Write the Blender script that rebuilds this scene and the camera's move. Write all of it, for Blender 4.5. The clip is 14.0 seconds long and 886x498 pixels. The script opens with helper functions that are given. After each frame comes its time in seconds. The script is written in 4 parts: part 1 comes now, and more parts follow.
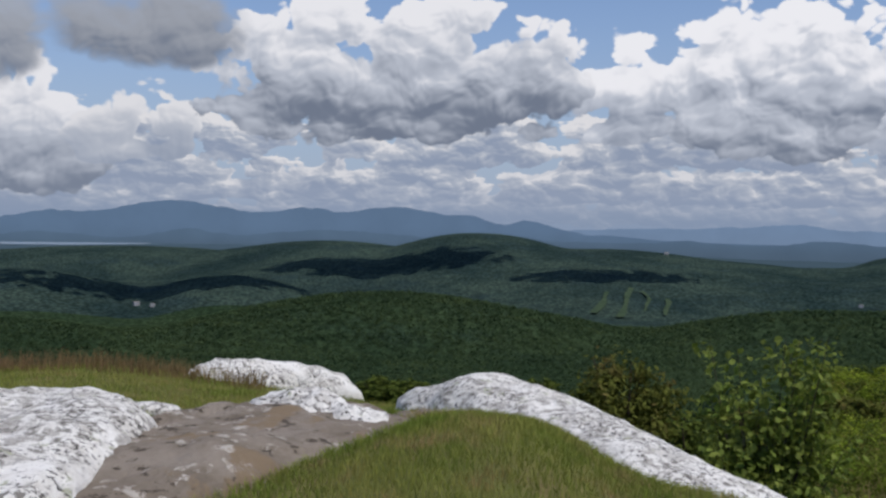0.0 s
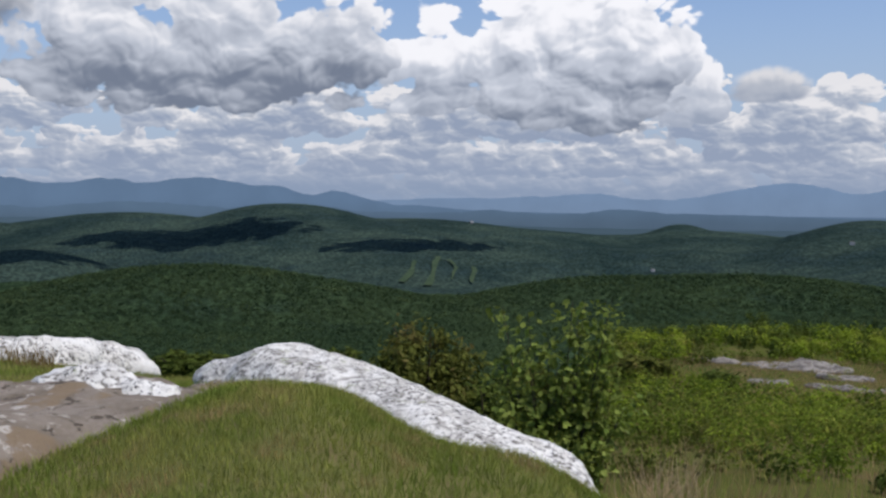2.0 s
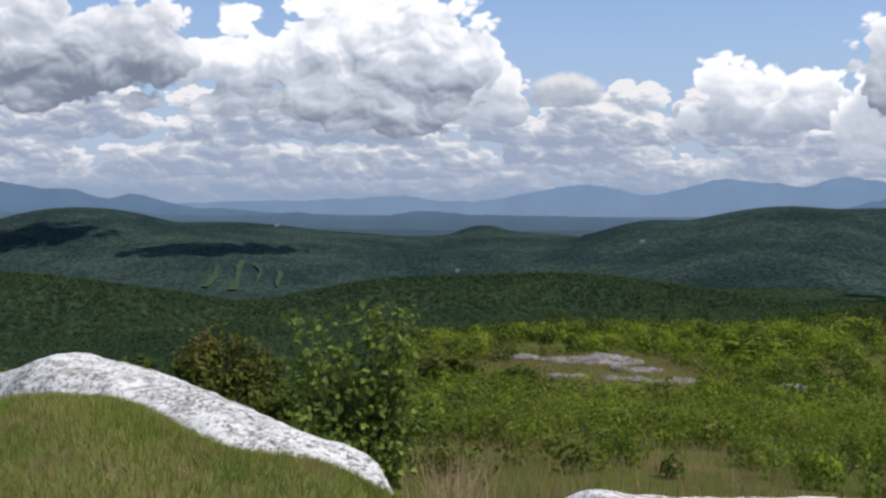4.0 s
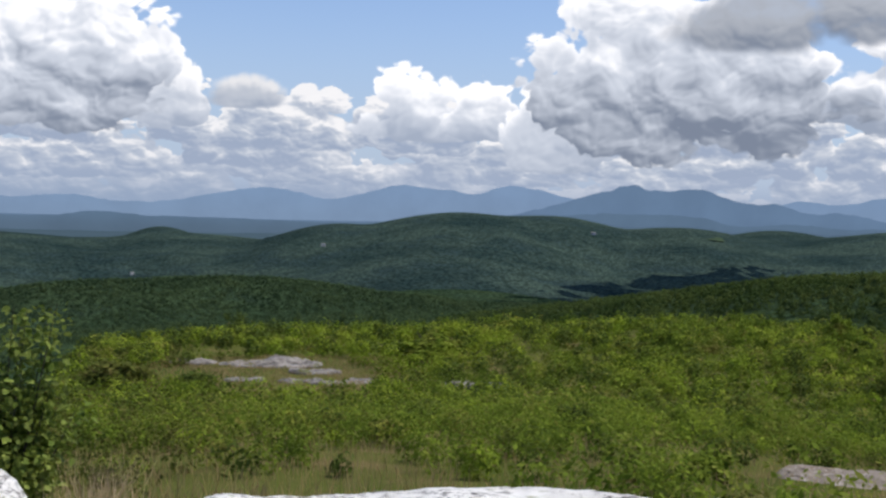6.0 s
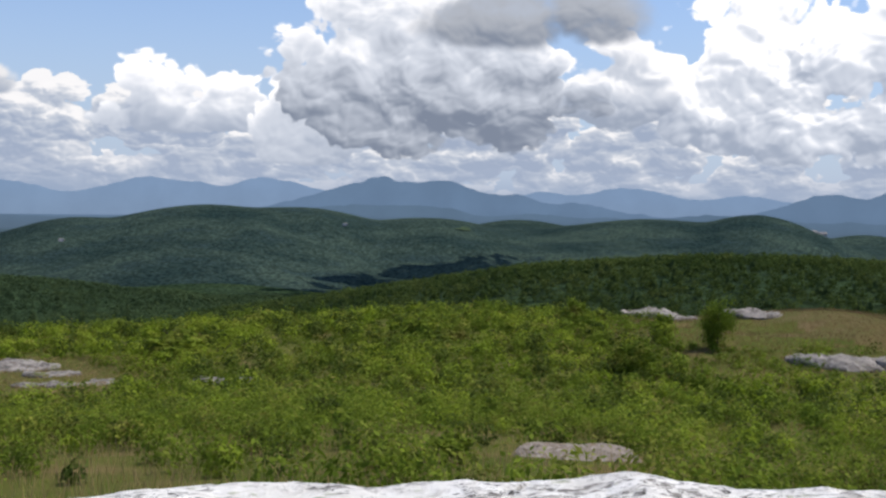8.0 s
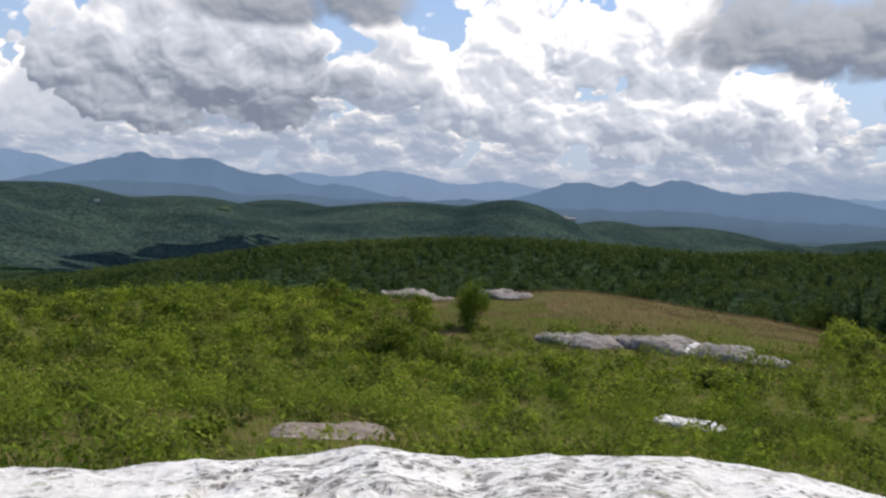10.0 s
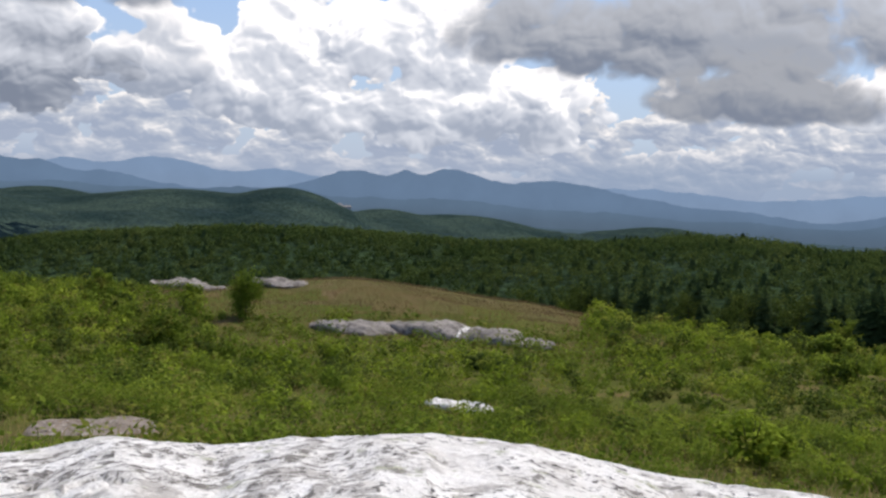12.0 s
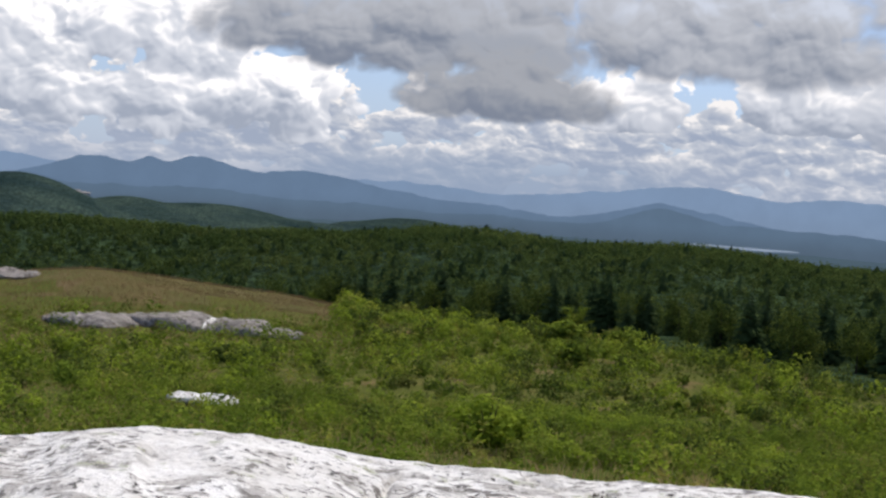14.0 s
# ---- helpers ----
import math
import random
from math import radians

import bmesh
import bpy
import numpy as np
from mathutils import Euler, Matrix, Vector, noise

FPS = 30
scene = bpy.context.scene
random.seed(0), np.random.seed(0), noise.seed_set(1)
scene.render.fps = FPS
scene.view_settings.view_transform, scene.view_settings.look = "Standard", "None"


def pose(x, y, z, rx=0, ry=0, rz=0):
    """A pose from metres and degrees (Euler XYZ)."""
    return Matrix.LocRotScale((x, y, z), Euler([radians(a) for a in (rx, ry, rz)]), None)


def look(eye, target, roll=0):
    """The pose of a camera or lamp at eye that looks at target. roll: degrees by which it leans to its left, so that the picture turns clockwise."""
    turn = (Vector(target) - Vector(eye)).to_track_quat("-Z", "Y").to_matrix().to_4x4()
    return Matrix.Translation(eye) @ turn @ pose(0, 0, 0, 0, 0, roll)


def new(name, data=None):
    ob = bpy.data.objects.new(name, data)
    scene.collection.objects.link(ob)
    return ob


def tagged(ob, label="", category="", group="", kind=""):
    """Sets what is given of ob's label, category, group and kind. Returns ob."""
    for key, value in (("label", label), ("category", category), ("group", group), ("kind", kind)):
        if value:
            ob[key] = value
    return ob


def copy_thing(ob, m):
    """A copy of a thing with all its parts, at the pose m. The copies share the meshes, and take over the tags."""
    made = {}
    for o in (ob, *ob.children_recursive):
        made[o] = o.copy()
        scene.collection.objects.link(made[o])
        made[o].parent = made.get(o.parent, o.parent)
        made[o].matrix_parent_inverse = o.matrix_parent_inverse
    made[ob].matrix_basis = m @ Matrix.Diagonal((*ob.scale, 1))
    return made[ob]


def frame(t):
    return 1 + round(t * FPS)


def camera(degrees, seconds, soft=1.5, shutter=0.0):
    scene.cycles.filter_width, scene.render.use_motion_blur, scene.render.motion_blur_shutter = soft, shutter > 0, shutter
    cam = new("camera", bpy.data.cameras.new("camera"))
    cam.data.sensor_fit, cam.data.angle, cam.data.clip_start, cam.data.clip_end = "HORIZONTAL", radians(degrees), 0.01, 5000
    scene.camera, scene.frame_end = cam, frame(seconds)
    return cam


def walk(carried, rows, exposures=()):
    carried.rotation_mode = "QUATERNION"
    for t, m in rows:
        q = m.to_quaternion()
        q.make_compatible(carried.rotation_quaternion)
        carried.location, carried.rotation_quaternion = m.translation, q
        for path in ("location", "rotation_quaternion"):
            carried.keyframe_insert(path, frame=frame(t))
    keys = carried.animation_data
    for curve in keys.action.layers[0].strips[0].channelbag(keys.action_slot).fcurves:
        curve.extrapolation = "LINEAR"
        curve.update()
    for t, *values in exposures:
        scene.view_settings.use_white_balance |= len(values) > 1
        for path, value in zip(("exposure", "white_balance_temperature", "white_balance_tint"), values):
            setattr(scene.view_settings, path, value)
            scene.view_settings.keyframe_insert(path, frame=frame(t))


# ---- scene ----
EYE = 1.5
cam = camera(45.63, 14.0, 2.5)
ROWS = [
    (0.0, 0.0000, 0.0000, 0.0002, 0.00, -1.64, -0.79),
    (0.5, 0.0208, -0.0041, -0.0013, -1.87, -2.25, -0.89),
    (1.0, 0.0418, -0.0164, 0.0005, -4.20, -2.66, -0.67),
    (1.5, 0.0857, -0.0316, -0.0041, -7.15, -2.91, -0.80),
    (2.0, 0.1207, -0.0426, -0.0088, -10.41, -3.15, -0.55),
    (4.5, 0.2875, -0.0432, -0.0129, -25.02, -2.88, -0.44),
    (5.0, 0.3352, -0.0810, -0.0134, -29.98, -2.95, -0.66),
    (5.5, 0.3678, -0.1176, -0.0138, -34.11, -3.04, -1.14),
    (6.0, 0.4128, -0.1455, -0.0109, -38.12, -2.52, -1.54),
    (6.5, 0.4156, -0.1599, -0.0151, -41.50, -2.37, -1.27),
    (7.0, 0.4685, -0.1957, 0.0097, -43.81, -2.32, -1.38),
    (7.5, 0.5187, -0.2455, 0.0019, -47.35, -2.16, -1.51),
    (8.0, 0.5654, -0.3078, 0.0003, -51.58, -2.67, -1.21),
    (10.5, 0.6197, -0.4249, -0.0213, -67.27, -3.45, -2.01),
    (11.0, 0.6163, -0.4722, -0.0240, -70.36, -3.71, -1.22),
    (11.5, 0.6372, -0.4978, -0.0291, -73.63, -3.31, -2.56),
    (12.0, 0.6452, -0.5250, -0.0316, -76.58, -3.35, -3.01),
    (12.5, 0.6407, -0.5620, -0.0285, -80.41, -3.42, -2.67),
    (13.0, 0.6293, -0.5903, -0.0312, -83.65, -3.46, -3.08),
    (13.5, 0.6425, -0.6160, -0.0268, -86.65, -3.13, -3.80),
    (14.0, 0.6626, -0.6483, -0.0342, -90.10, -3.06, -4.06),
]
EXPOSURES = [(0.0, -0.32, 6200.0, 13.0), (2.0, -0.16, 6200.0, 13.0), (5.0, 0.04, 6250.0, 12.0), (8.0, 0.12, 6350.0, 12.0), (10.5, 0.13, 6500.0, 13.0), (14.0, 0.06, 6500.0, 13.0)]
walk(cam, [(t, pose(x, y, EYE + z, 90 + pitch, roll, yaw)) for t, x, y, z, yaw, pitch, roll in ROWS], EXPOSURES)

# ---- sun ----
SUN_AZ, SUN_EL = 128.0, 62.0   # bearing clockwise from +y, height over the horizon


def bearing(az, el=0.0, r=1.0):
    """The point r metres off along a bearing and an elevation, both in degrees."""
    a, e = radians(az), radians(el)
    return Vector((r * math.sin(a) * math.cos(e), r * math.cos(a) * math.cos(e), r * math.sin(e)))


sun_data = bpy.data.lights.new("sun", "SUN")
sun_data.energy, sun_data.angle, sun_data.color = 3.6, radians(0.6), (1.0, 0.93, 0.80)
sun = new("sun", sun_data)
sun.matrix_world = look(bearing(SUN_AZ, SUN_EL, 50), (0, 0, 0))


# ---- node helpers ----
class Graph:
    """Short ways to lay and link nodes in one tree."""

    def __init__(self, tree):
        self.tree = tree
        self.nodes, self.links = tree.nodes, tree.links

    def put(self, value, socket):
        if isinstance(value, bpy.types.NodeSocket):
            self.links.new(value, socket)
        else:
            socket.default_value = value

    def math(self, op, a, b=0.0, c=0.0, clamp=False):
        n = self.nodes.new("ShaderNodeMath")
        n.operation, n.use_clamp = op, clamp
        for v, s in zip((a, b, c), n.inputs):
            self.put(v, s)
        return n.outputs[0]

    def vmath(self, op, a, b=(0, 0, 0)):
        n = self.nodes.new("ShaderNodeVectorMath")
        n.operation = op
        self.put(a, n.inputs[0])
        self.put(b, n.inputs[1])
        return n.outputs[0]

    def scaled(self, a, k):
        return self.vmath("MULTIPLY", a, k if isinstance(k, tuple) else (k, k, k))

    def ramp(self, v, lo, hi, out_lo=0.0, out_hi=1.0, smooth=True):
        n = self.nodes.new("ShaderNodeMapRange")
        n.interpolation_type = "SMOOTHSTEP" if smooth else "LINEAR"
        for x, s in zip((v, lo, hi, out_lo, out_hi), n.inputs):
            self.put(x, s)
        return n.outputs[0]

    def mix(self, f, a, b):
        n = self.nodes.new("ShaderNodeMix")
        n.data_type = "RGBA"
        self.put(f, n.inputs[0])
        self.put(a if not isinstance(a, tuple) else (*a, 1.0), n.inputs[6])
        self.put(b if not isinstance(b, tuple) else (*b, 1.0), n.inputs[7])
        return n.outputs[2]

    def noise(self, vec, scale, detail=3.0, rough=0.55, warp=0.0, flat=False):
        n = self.nodes.new("ShaderNodeTexNoise")
        n.noise_dimensions = "2D" if flat else "3D"
        self.put(vec, n.inputs["Vector"])
        n.inputs["Scale"].default_value, n.inputs["Detail"].default_value = scale, detail
        n.inputs["Roughness"].default_value, n.inputs["Distortion"].default_value = rough, warp
        return n.outputs[0]

    def cells(self, vec, scale, feature="F1", smooth=0.4, flat=False):
        n = self.nodes.new("ShaderNodeTexVoronoi")
        n.feature, n.voronoi_dimensions = feature, "2D" if flat else "3D"
        self.put(vec, n.inputs["Vector"])
        n.inputs["Scale"].default_value = scale
        if feature == "SMOOTH_F1":
            n.inputs["Smoothness"].default_value = smooth
        return n.outputs["Distance"]


# ---- sky: blue air, haze along the horizon and fair-weather cumulus ----
world = bpy.data.worlds.new("sky")
scene.world = world
world.use_nodes = True
world.node_tree.nodes.clear()
G = Graph(world.node_tree)
ray = G.nodes.new("ShaderNodeTexCoord").outputs["Generated"]
parts_xyz = G.nodes.new("ShaderNodeSeparateXYZ")
G.links.new(ray, parts_xyz.inputs[0])
rx, ry, rz = parts_xyz.outputs
AZ = G.math("MULTIPLY", G.math("ARCTAN2", rx, ry), 57.29578)
EL = G.math("MULTIPLY", G.math("ARCSINE", rz), 57.29578)
plane = G.nodes.new("ShaderNodeCombineXYZ")
G.links.new(AZ, plane.inputs[0])
G.links.new(G.math("MULTIPLY", EL, 1.25), plane.inputs[1])
flat = plane.outputs[0]

air = G.nodes.new("ShaderNodeTexSky")
air.sky_type, air.sun_disc = "NISHITA", False
air.sun_elevation, air.sun_rotation = radians(SUN_EL), radians(SUN_AZ)
air.altitude, air.air_density, air.dust_density = 600, 1.0, 1.2
SKY = 0.105
blue = G.vmath("MULTIPLY", air.outputs[0], (SKY * 1.08, SKY * 1.18, SKY * 1.34))
haze = (0.41, 0.49, 0.63)
sky = G.mix(G.ramp(EL, -1.0, 13.0, 0.88, 0.16), blue, haze)


def warped(vec, scale, amount):
    """The vector pushed about by a soft noise."""
    n = G.nodes.new("ShaderNodeTexNoise")
    n.noise_dimensions = "2D"
    G.put(vec, n.inputs["Vector"])
    n.inputs["Scale"].default_value, n.inputs["Detail"].default_value = scale, 2.0
    return G.vmath("ADD", vec, G.scaled(G.vmath("SUBTRACT", n.outputs["Color"], (0.5, 0.5, 0.5)), amount))


def heads(vec, scale, gain):
    """Rounded heads packed side by side, like the top of a cauliflower; about 0 on the mean."""
    d = G.cells(vec, scale, "SMOOTH_F1", 0.55, True)
    return G.math("MULTIPLY_ADD", G.math("MULTIPLY", d, d), -2.4 * gain, 0.55 * gain)


def cumulus(vec, scale):
    """The heaped relief of a cloud, and the light on it, from large heads and small ones."""
    bent = warped(warped(vec, scale * 1.1, 0.42 / scale), scale * 6.0, 0.05 / scale)
    lit = G.vmath("ADD", bent, (0.10 / scale, 0.26 / scale, 0.0))
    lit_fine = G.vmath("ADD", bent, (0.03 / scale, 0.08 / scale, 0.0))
    large = G.math("ADD", heads(bent, scale, 0.9), heads(bent, scale * 2.2, 0.55))
    large_lit = G.math("ADD", heads(lit, scale, 0.9), heads(lit, scale * 2.2, 0.55))
    small = G.math("ADD", heads(bent, scale * 4.7, 0.26), heads(bent, scale * 9.5, 0.13))
    small_lit = G.math("ADD", heads(lit_fine, scale * 4.7, 0.26), heads(lit_fine, scale * 9.5, 0.13))
    shape = G.math("ADD", large, small)
    light = G.math("MULTIPLY_ADD", G.math("SUBTRACT", small, small_lit), 1.25, G.math("SUBTRACT", large, large_lit))
    return shape, light


heap, relief = cumulus(flat, 0.26)
heap_far, relief_far = cumulus(G.vmath("MULTIPLY", flat, (0.90, 1.20, 1.0)), 0.42)
soft_noise = G.noise(flat, 0.16, 5, 0.55, flat=True)
WHITE, MIDDLE, GREY, BASE = (0.99, 0.98, 0.97), (0.60, 0.635, 0.69), (0.40, 0.455, 0.55), (0.20, 0.235, 0.30)

# the far deck: row behind row of small cumulus that close up towards the horizon
def cloud_row(base, tall, freq, shift, fullness, veil):
    """A row of small flat-based clouds all round; veil: how far it lies in the haze."""
    global sky
    along = G.nodes.new("ShaderNodeCombineXYZ")
    G.links.new(AZ, along.inputs[0])
    along.inputs[1].default_value = shift
    swell = G.noise(along.outputs[0], freq, 2, 0.5, flat=True)
    low = G.math("MULTIPLY_ADD", swell, 0.9 * tall, base - 0.45 * tall)
    v = G.math("DIVIDE", G.math("SUBTRACT", EL, low), tall)
    side = G.math("MAXIMUM", v, G.math("MULTIPLY", v, -2.6))
    d = G.math("SUBTRACT", G.math("MULTIPLY_ADD", swell, 4.0, fullness - 2.0), G.math("MULTIPLY", side, side))
    d = G.math("MULTIPLY_ADD", heap_far, 1.15, d)
    glow = G.math("ADD", G.math("MULTIPLY_ADD", v, 0.85, G.math("MULTIPLY", relief_far, 0.72)), G.math("MULTIPLY_ADD", soft_noise, 0.7, -0.35))
    glow = G.math("ADD", glow, G.ramp(d, 0.0, 0.8, 0.22, 0.0))
    tint = G.mix(G.ramp(glow, -0.45, 0.35), (0.33, 0.39, 0.50), (0.53, 0.57, 0.63))
    tint = G.mix(G.ramp(glow, 0.15, 0.80), tint, (0.92, 0.90, 0.875))
    tint = G.mix(veil, tint, (0.38, 0.44, 0.55))
    sky = G.mix(G.ramp(d, 0.0, 0.22), sky, tint)


cloud_row(0.3, 1.3, 0.21, 3.0, 1.25, 0.60)
cloud_row(1.4, 1.5, 0.20, 9.0, 0.95, 0.36)
cloud_row(2.3, 1.8, 0.18, 14.0, 0.95, 0.16)
cloud_row(3.3, 2.0, 0.20, 21.0, 0.75, 0.07)
cloud_row(4.1, 1.9, 0.22, 27.0, 0.35, 0.04)
# blue air before the lowest clouds, thickest where the valley opens
low_air = G.ramp(G.math("ABSOLUTE", G.math("SUBTRACT", AZ, 93.0)), 6.0, 15.0, 1.3, 0.0)
sky = G.mix(G.ramp(G.math("SUBTRACT", EL, low_air), -0.5, 1.7, 0.70, 0.0), sky, (0.26, 0.34, 0.465))


def cloud(az, base, half_width, height, light=1.0, dark=0.5, ragged=0.85, soft=0.20, bumps=0.42, lift=0.0):
    """One cumulus: its bearing, the elevation of its flat base, its size in degrees,
    how bright its crown is, how dark its underside, how bumpy its face and how much of it is lit."""
    global sky
    u = G.math("DIVIDE", G.math("SUBTRACT", AZ, az), half_width)
    v = G.math("DIVIDE", G.math("SUBTRACT", EL, base), height)
    side = G.math("MAXIMUM", v, G.math("MULTIPLY", v, -3.2))
    form = G.math("ADD", G.math("POWER", G.math("ABSOLUTE", u), 2.4), G.math("MULTIPLY", side, side))
    d = G.math("ADD", G.math("SUBTRACT", 1.15, form), G.math("MULTIPLY", heap, ragged))
    d = G.math("ADD", d, G.math("MULTIPLY_ADD", soft_noise, 1.2, -0.6))
    glow = G.math("MULTIPLY_ADD", v, 1.05, G.math("MULTIPLY", relief, bumps))
    glow = G.math("ADD", glow, G.math("MULTIPLY_ADD", soft_noise, 0.5, lift - 0.22))
    rim = G.math("MULTIPLY", G.ramp(d, 0.05, 0.65, 0.34, 0.0), G.ramp(v, 0.0, 0.35))
    glow = G.math("ADD", glow, rim)
    under = tuple(BASE[k] * dark + GREY[k] * (1 - dark) for k in range(3))
    crown = WHITE if light > 0.7 else (0.87, 0.95, 1.08)
    tint = G.mix(G.ramp(glow, -0.55, 0.48), under, tuple(c * (0.35 + 0.65 * light) for c in MIDDLE))
    tint = G.mix(G.ramp(glow, 0.28, 1.0), tint, tuple(c * light for c in crown))
    sky = G.mix(G.ramp(d, 0.0, soft), sky, tint)


# far to near
cloud(-21.2, 2.6, 3.4, 4.6, 0.98, 0.8, lift=-0.08)
cloud(-16.3, 3.6, 3.0, 2.9, 0.9, 0.2)
cloud(23.6, 4.3, 1.8, 2.4, 1.0, 0.2)
cloud(27.5, 5.1, 2.2, 1.2, 0.8, 0.3, soft=0.9)
cloud(36.4, 4.0, 2.9, 2.7, 1.05, 0.2)
cloud(40.3, 4.1, 2.2, 2.0, 1.05, 0.2)
cloud(44.1, 3.0, 2.6, 3.4, 1.05, 0.2)
cloud(68.8, 4.6, 6.0, 6.4, 1.08, 0.3, bumps=0.75, lift=0.12)
cloud(60.0, 5.2, 3.4, 3.6, 1.0, 0.4, bumps=0.6)
cloud(80.5, 3.4, 4.4, 3.9, 1.08, 0.3, bumps=0.75, lift=0.12)
cloud(99.0, 4.9, 4.4, 2.6, 1.05, 0.4, bumps=0.7, lift=0.15)
cloud(109.0, 5.4, 4.0, 3.4, 1.05, 0.4, bumps=0.7, lift=0.10)
cloud(114.5, 5.0, 3.0, 4.6, 1.0, 0.4)
cloud(9.4, 5.4, 2.7, 3.6, 1.05, 0.6, bumps=0.5, lift=0.10)
cloud(17.8, 5.5, 5.4, 6.4, 1.06, 0.9, bumps=0.52, lift=0.05)
cloud(-2.2, 6.1, 9.6, 5.6, 1.0, 1.0, bumps=0.5, lift=-0.10)
cloud(74.5, 4.6, 4.6, 7.4, 1.10, 0.3, bumps=0.75, lift=0.18)
cloud(51.4, 5.2, 7.9, 7.4, 1.05, 1.0, bumps=0.45, lift=-0.12)
cloud(-15.6, 8.9, 4.8, 4.2, 0.48, 1.0, 0.45, 0.9)
cloud(-24.0, 7.8, 3.2, 5.0, 0.50, 0.9, 0.45, 0.9)
cloud(56.4, 9.2, 6.2, 3.6, 0.50, 1.0, 0.45, 0.9)
cloud(104.0, 8.2, 13.5, 5.6, 0.69, 0.9, 0.5, 0.9)
cloud(88.0, 7.7, 11.0, 5.0, 0.55, 1.0, 0.45, 0.7, lift=-0.1)
cloud(93.2, 5.1, 5.8, 3.4, 0.40, 1.0, 0.45, 0.7, lift=-0.15)

background = G.nodes.new("ShaderNodeBackground")
G.links.new(sky, background.inputs[0])
G.links.new(background.outputs[0], G.nodes.new("ShaderNodeOutputWorld").inputs[0])


# ---- materials ----
def surface(name, colours, scale, rough=0.9, bump=0.3, bump_scale=None, spots=(), crowns=0.0, detail=6, island=0.0, translucent=0.0, sheen=0.1):
    """A material whose colour wanders between two or three tones at two scales, with relief.
    spots: (colour, scale, threshold, scale of the patches they keep to) of stains or lichen; crowns: size of tree tops
    seen from afar, painted with lit middles and shaded gaps; island: variation from piece to piece."""
    m = bpy.data.materials.new(name)
    m.use_nodes = True
    g = Graph(m.node_tree)
    g.nodes.clear()
    where = g.nodes.new("ShaderNodeNewGeometry")
    pos = where.outputs["Position"]
    low, high = g.noise(pos, scale, 3, 0.5), g.noise(pos, scale * 7.3, detail, 0.62)
    tone = g.math("MULTIPLY_ADD", low, 0.6, g.math("MULTIPLY", high, 0.4))
    col = g.mix(g.ramp(tone, 0.36, 0.64), colours[0], colours[1])
    if len(colours) > 2:
        col = g.mix(g.ramp(g.noise(pos, scale * 2.1, 4, 0.6), 0.5, 0.72), col, colours[2])
    for stain, size, level, patch in spots:
        spot = g.ramp(g.noise(pos, size, 7, 0.68), level, level + 0.06)
        if patch:
            spot = g.math("MULTIPLY", spot, g.ramp(g.noise(pos, patch, 4, 0.6), 0.42, 0.54))
        col = g.mix(spot, col, stain)
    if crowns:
        # lit tree tops and the shade between them go into the colour
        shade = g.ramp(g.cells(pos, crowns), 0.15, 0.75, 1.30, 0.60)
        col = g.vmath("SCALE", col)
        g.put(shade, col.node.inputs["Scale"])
    if island:
        tone2 = g.ramp(where.outputs["Random Per Island"], 0, 1, 1 - island, 1 + island, False)
        col = g.vmath("SCALE", col)
        g.put(tone2, col.node.inputs["Scale"])
    bs = g.nodes.new("ShaderNodeBsdfPrincipled")
    g.put(col, bs.inputs["Base Color"])
    bs.inputs["Roughness"].default_value, bs.inputs["Specular IOR Level"].default_value = rough, sheen
    if bump:
        b = g.nodes.new("ShaderNodeBump")
        b.inputs["Strength"].default_value, b.inputs["Distance"].default_value = bump, 0.5 / (bump_scale or scale * 9)
        g.put(g.noise(pos, bump_scale or scale * 9, detail, 0.65), b.inputs["Height"])
        g.put(b.outputs[0], bs.inputs["Normal"])
    out = bs.outputs[0]
    if translucent:
        t = g.nodes.new("ShaderNodeBsdfTranslucent")
        g.put(col, t.inputs[0])
        mx = g.nodes.new("ShaderNodeMixShader")
        mx.inputs[0].default_value = translucent
        g.links.new(out, mx.inputs[1])
        g.links.new(t.outputs[0], mx.inputs[2])
        out = mx.outputs[0]
    g.links.new(out, g.nodes.new("ShaderNodeOutputMaterial").inputs[0])
    return m


def haze_backdrop(name, low, high, z0, z1):
    """Plain far backdrop deep in blue air; its haze is painted as emission."""
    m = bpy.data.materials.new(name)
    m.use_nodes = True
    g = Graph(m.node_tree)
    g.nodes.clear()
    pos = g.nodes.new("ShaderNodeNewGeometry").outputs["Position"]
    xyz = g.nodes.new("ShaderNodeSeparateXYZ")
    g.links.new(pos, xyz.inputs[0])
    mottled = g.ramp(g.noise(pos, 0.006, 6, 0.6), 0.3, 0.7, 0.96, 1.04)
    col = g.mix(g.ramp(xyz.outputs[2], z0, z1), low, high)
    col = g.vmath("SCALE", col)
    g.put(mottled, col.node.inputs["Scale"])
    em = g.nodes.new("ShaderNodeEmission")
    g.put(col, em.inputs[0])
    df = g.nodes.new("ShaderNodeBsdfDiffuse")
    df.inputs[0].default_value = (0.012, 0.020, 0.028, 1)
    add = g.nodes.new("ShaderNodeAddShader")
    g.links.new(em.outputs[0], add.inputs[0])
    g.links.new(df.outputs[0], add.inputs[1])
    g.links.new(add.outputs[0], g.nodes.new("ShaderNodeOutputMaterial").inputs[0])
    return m


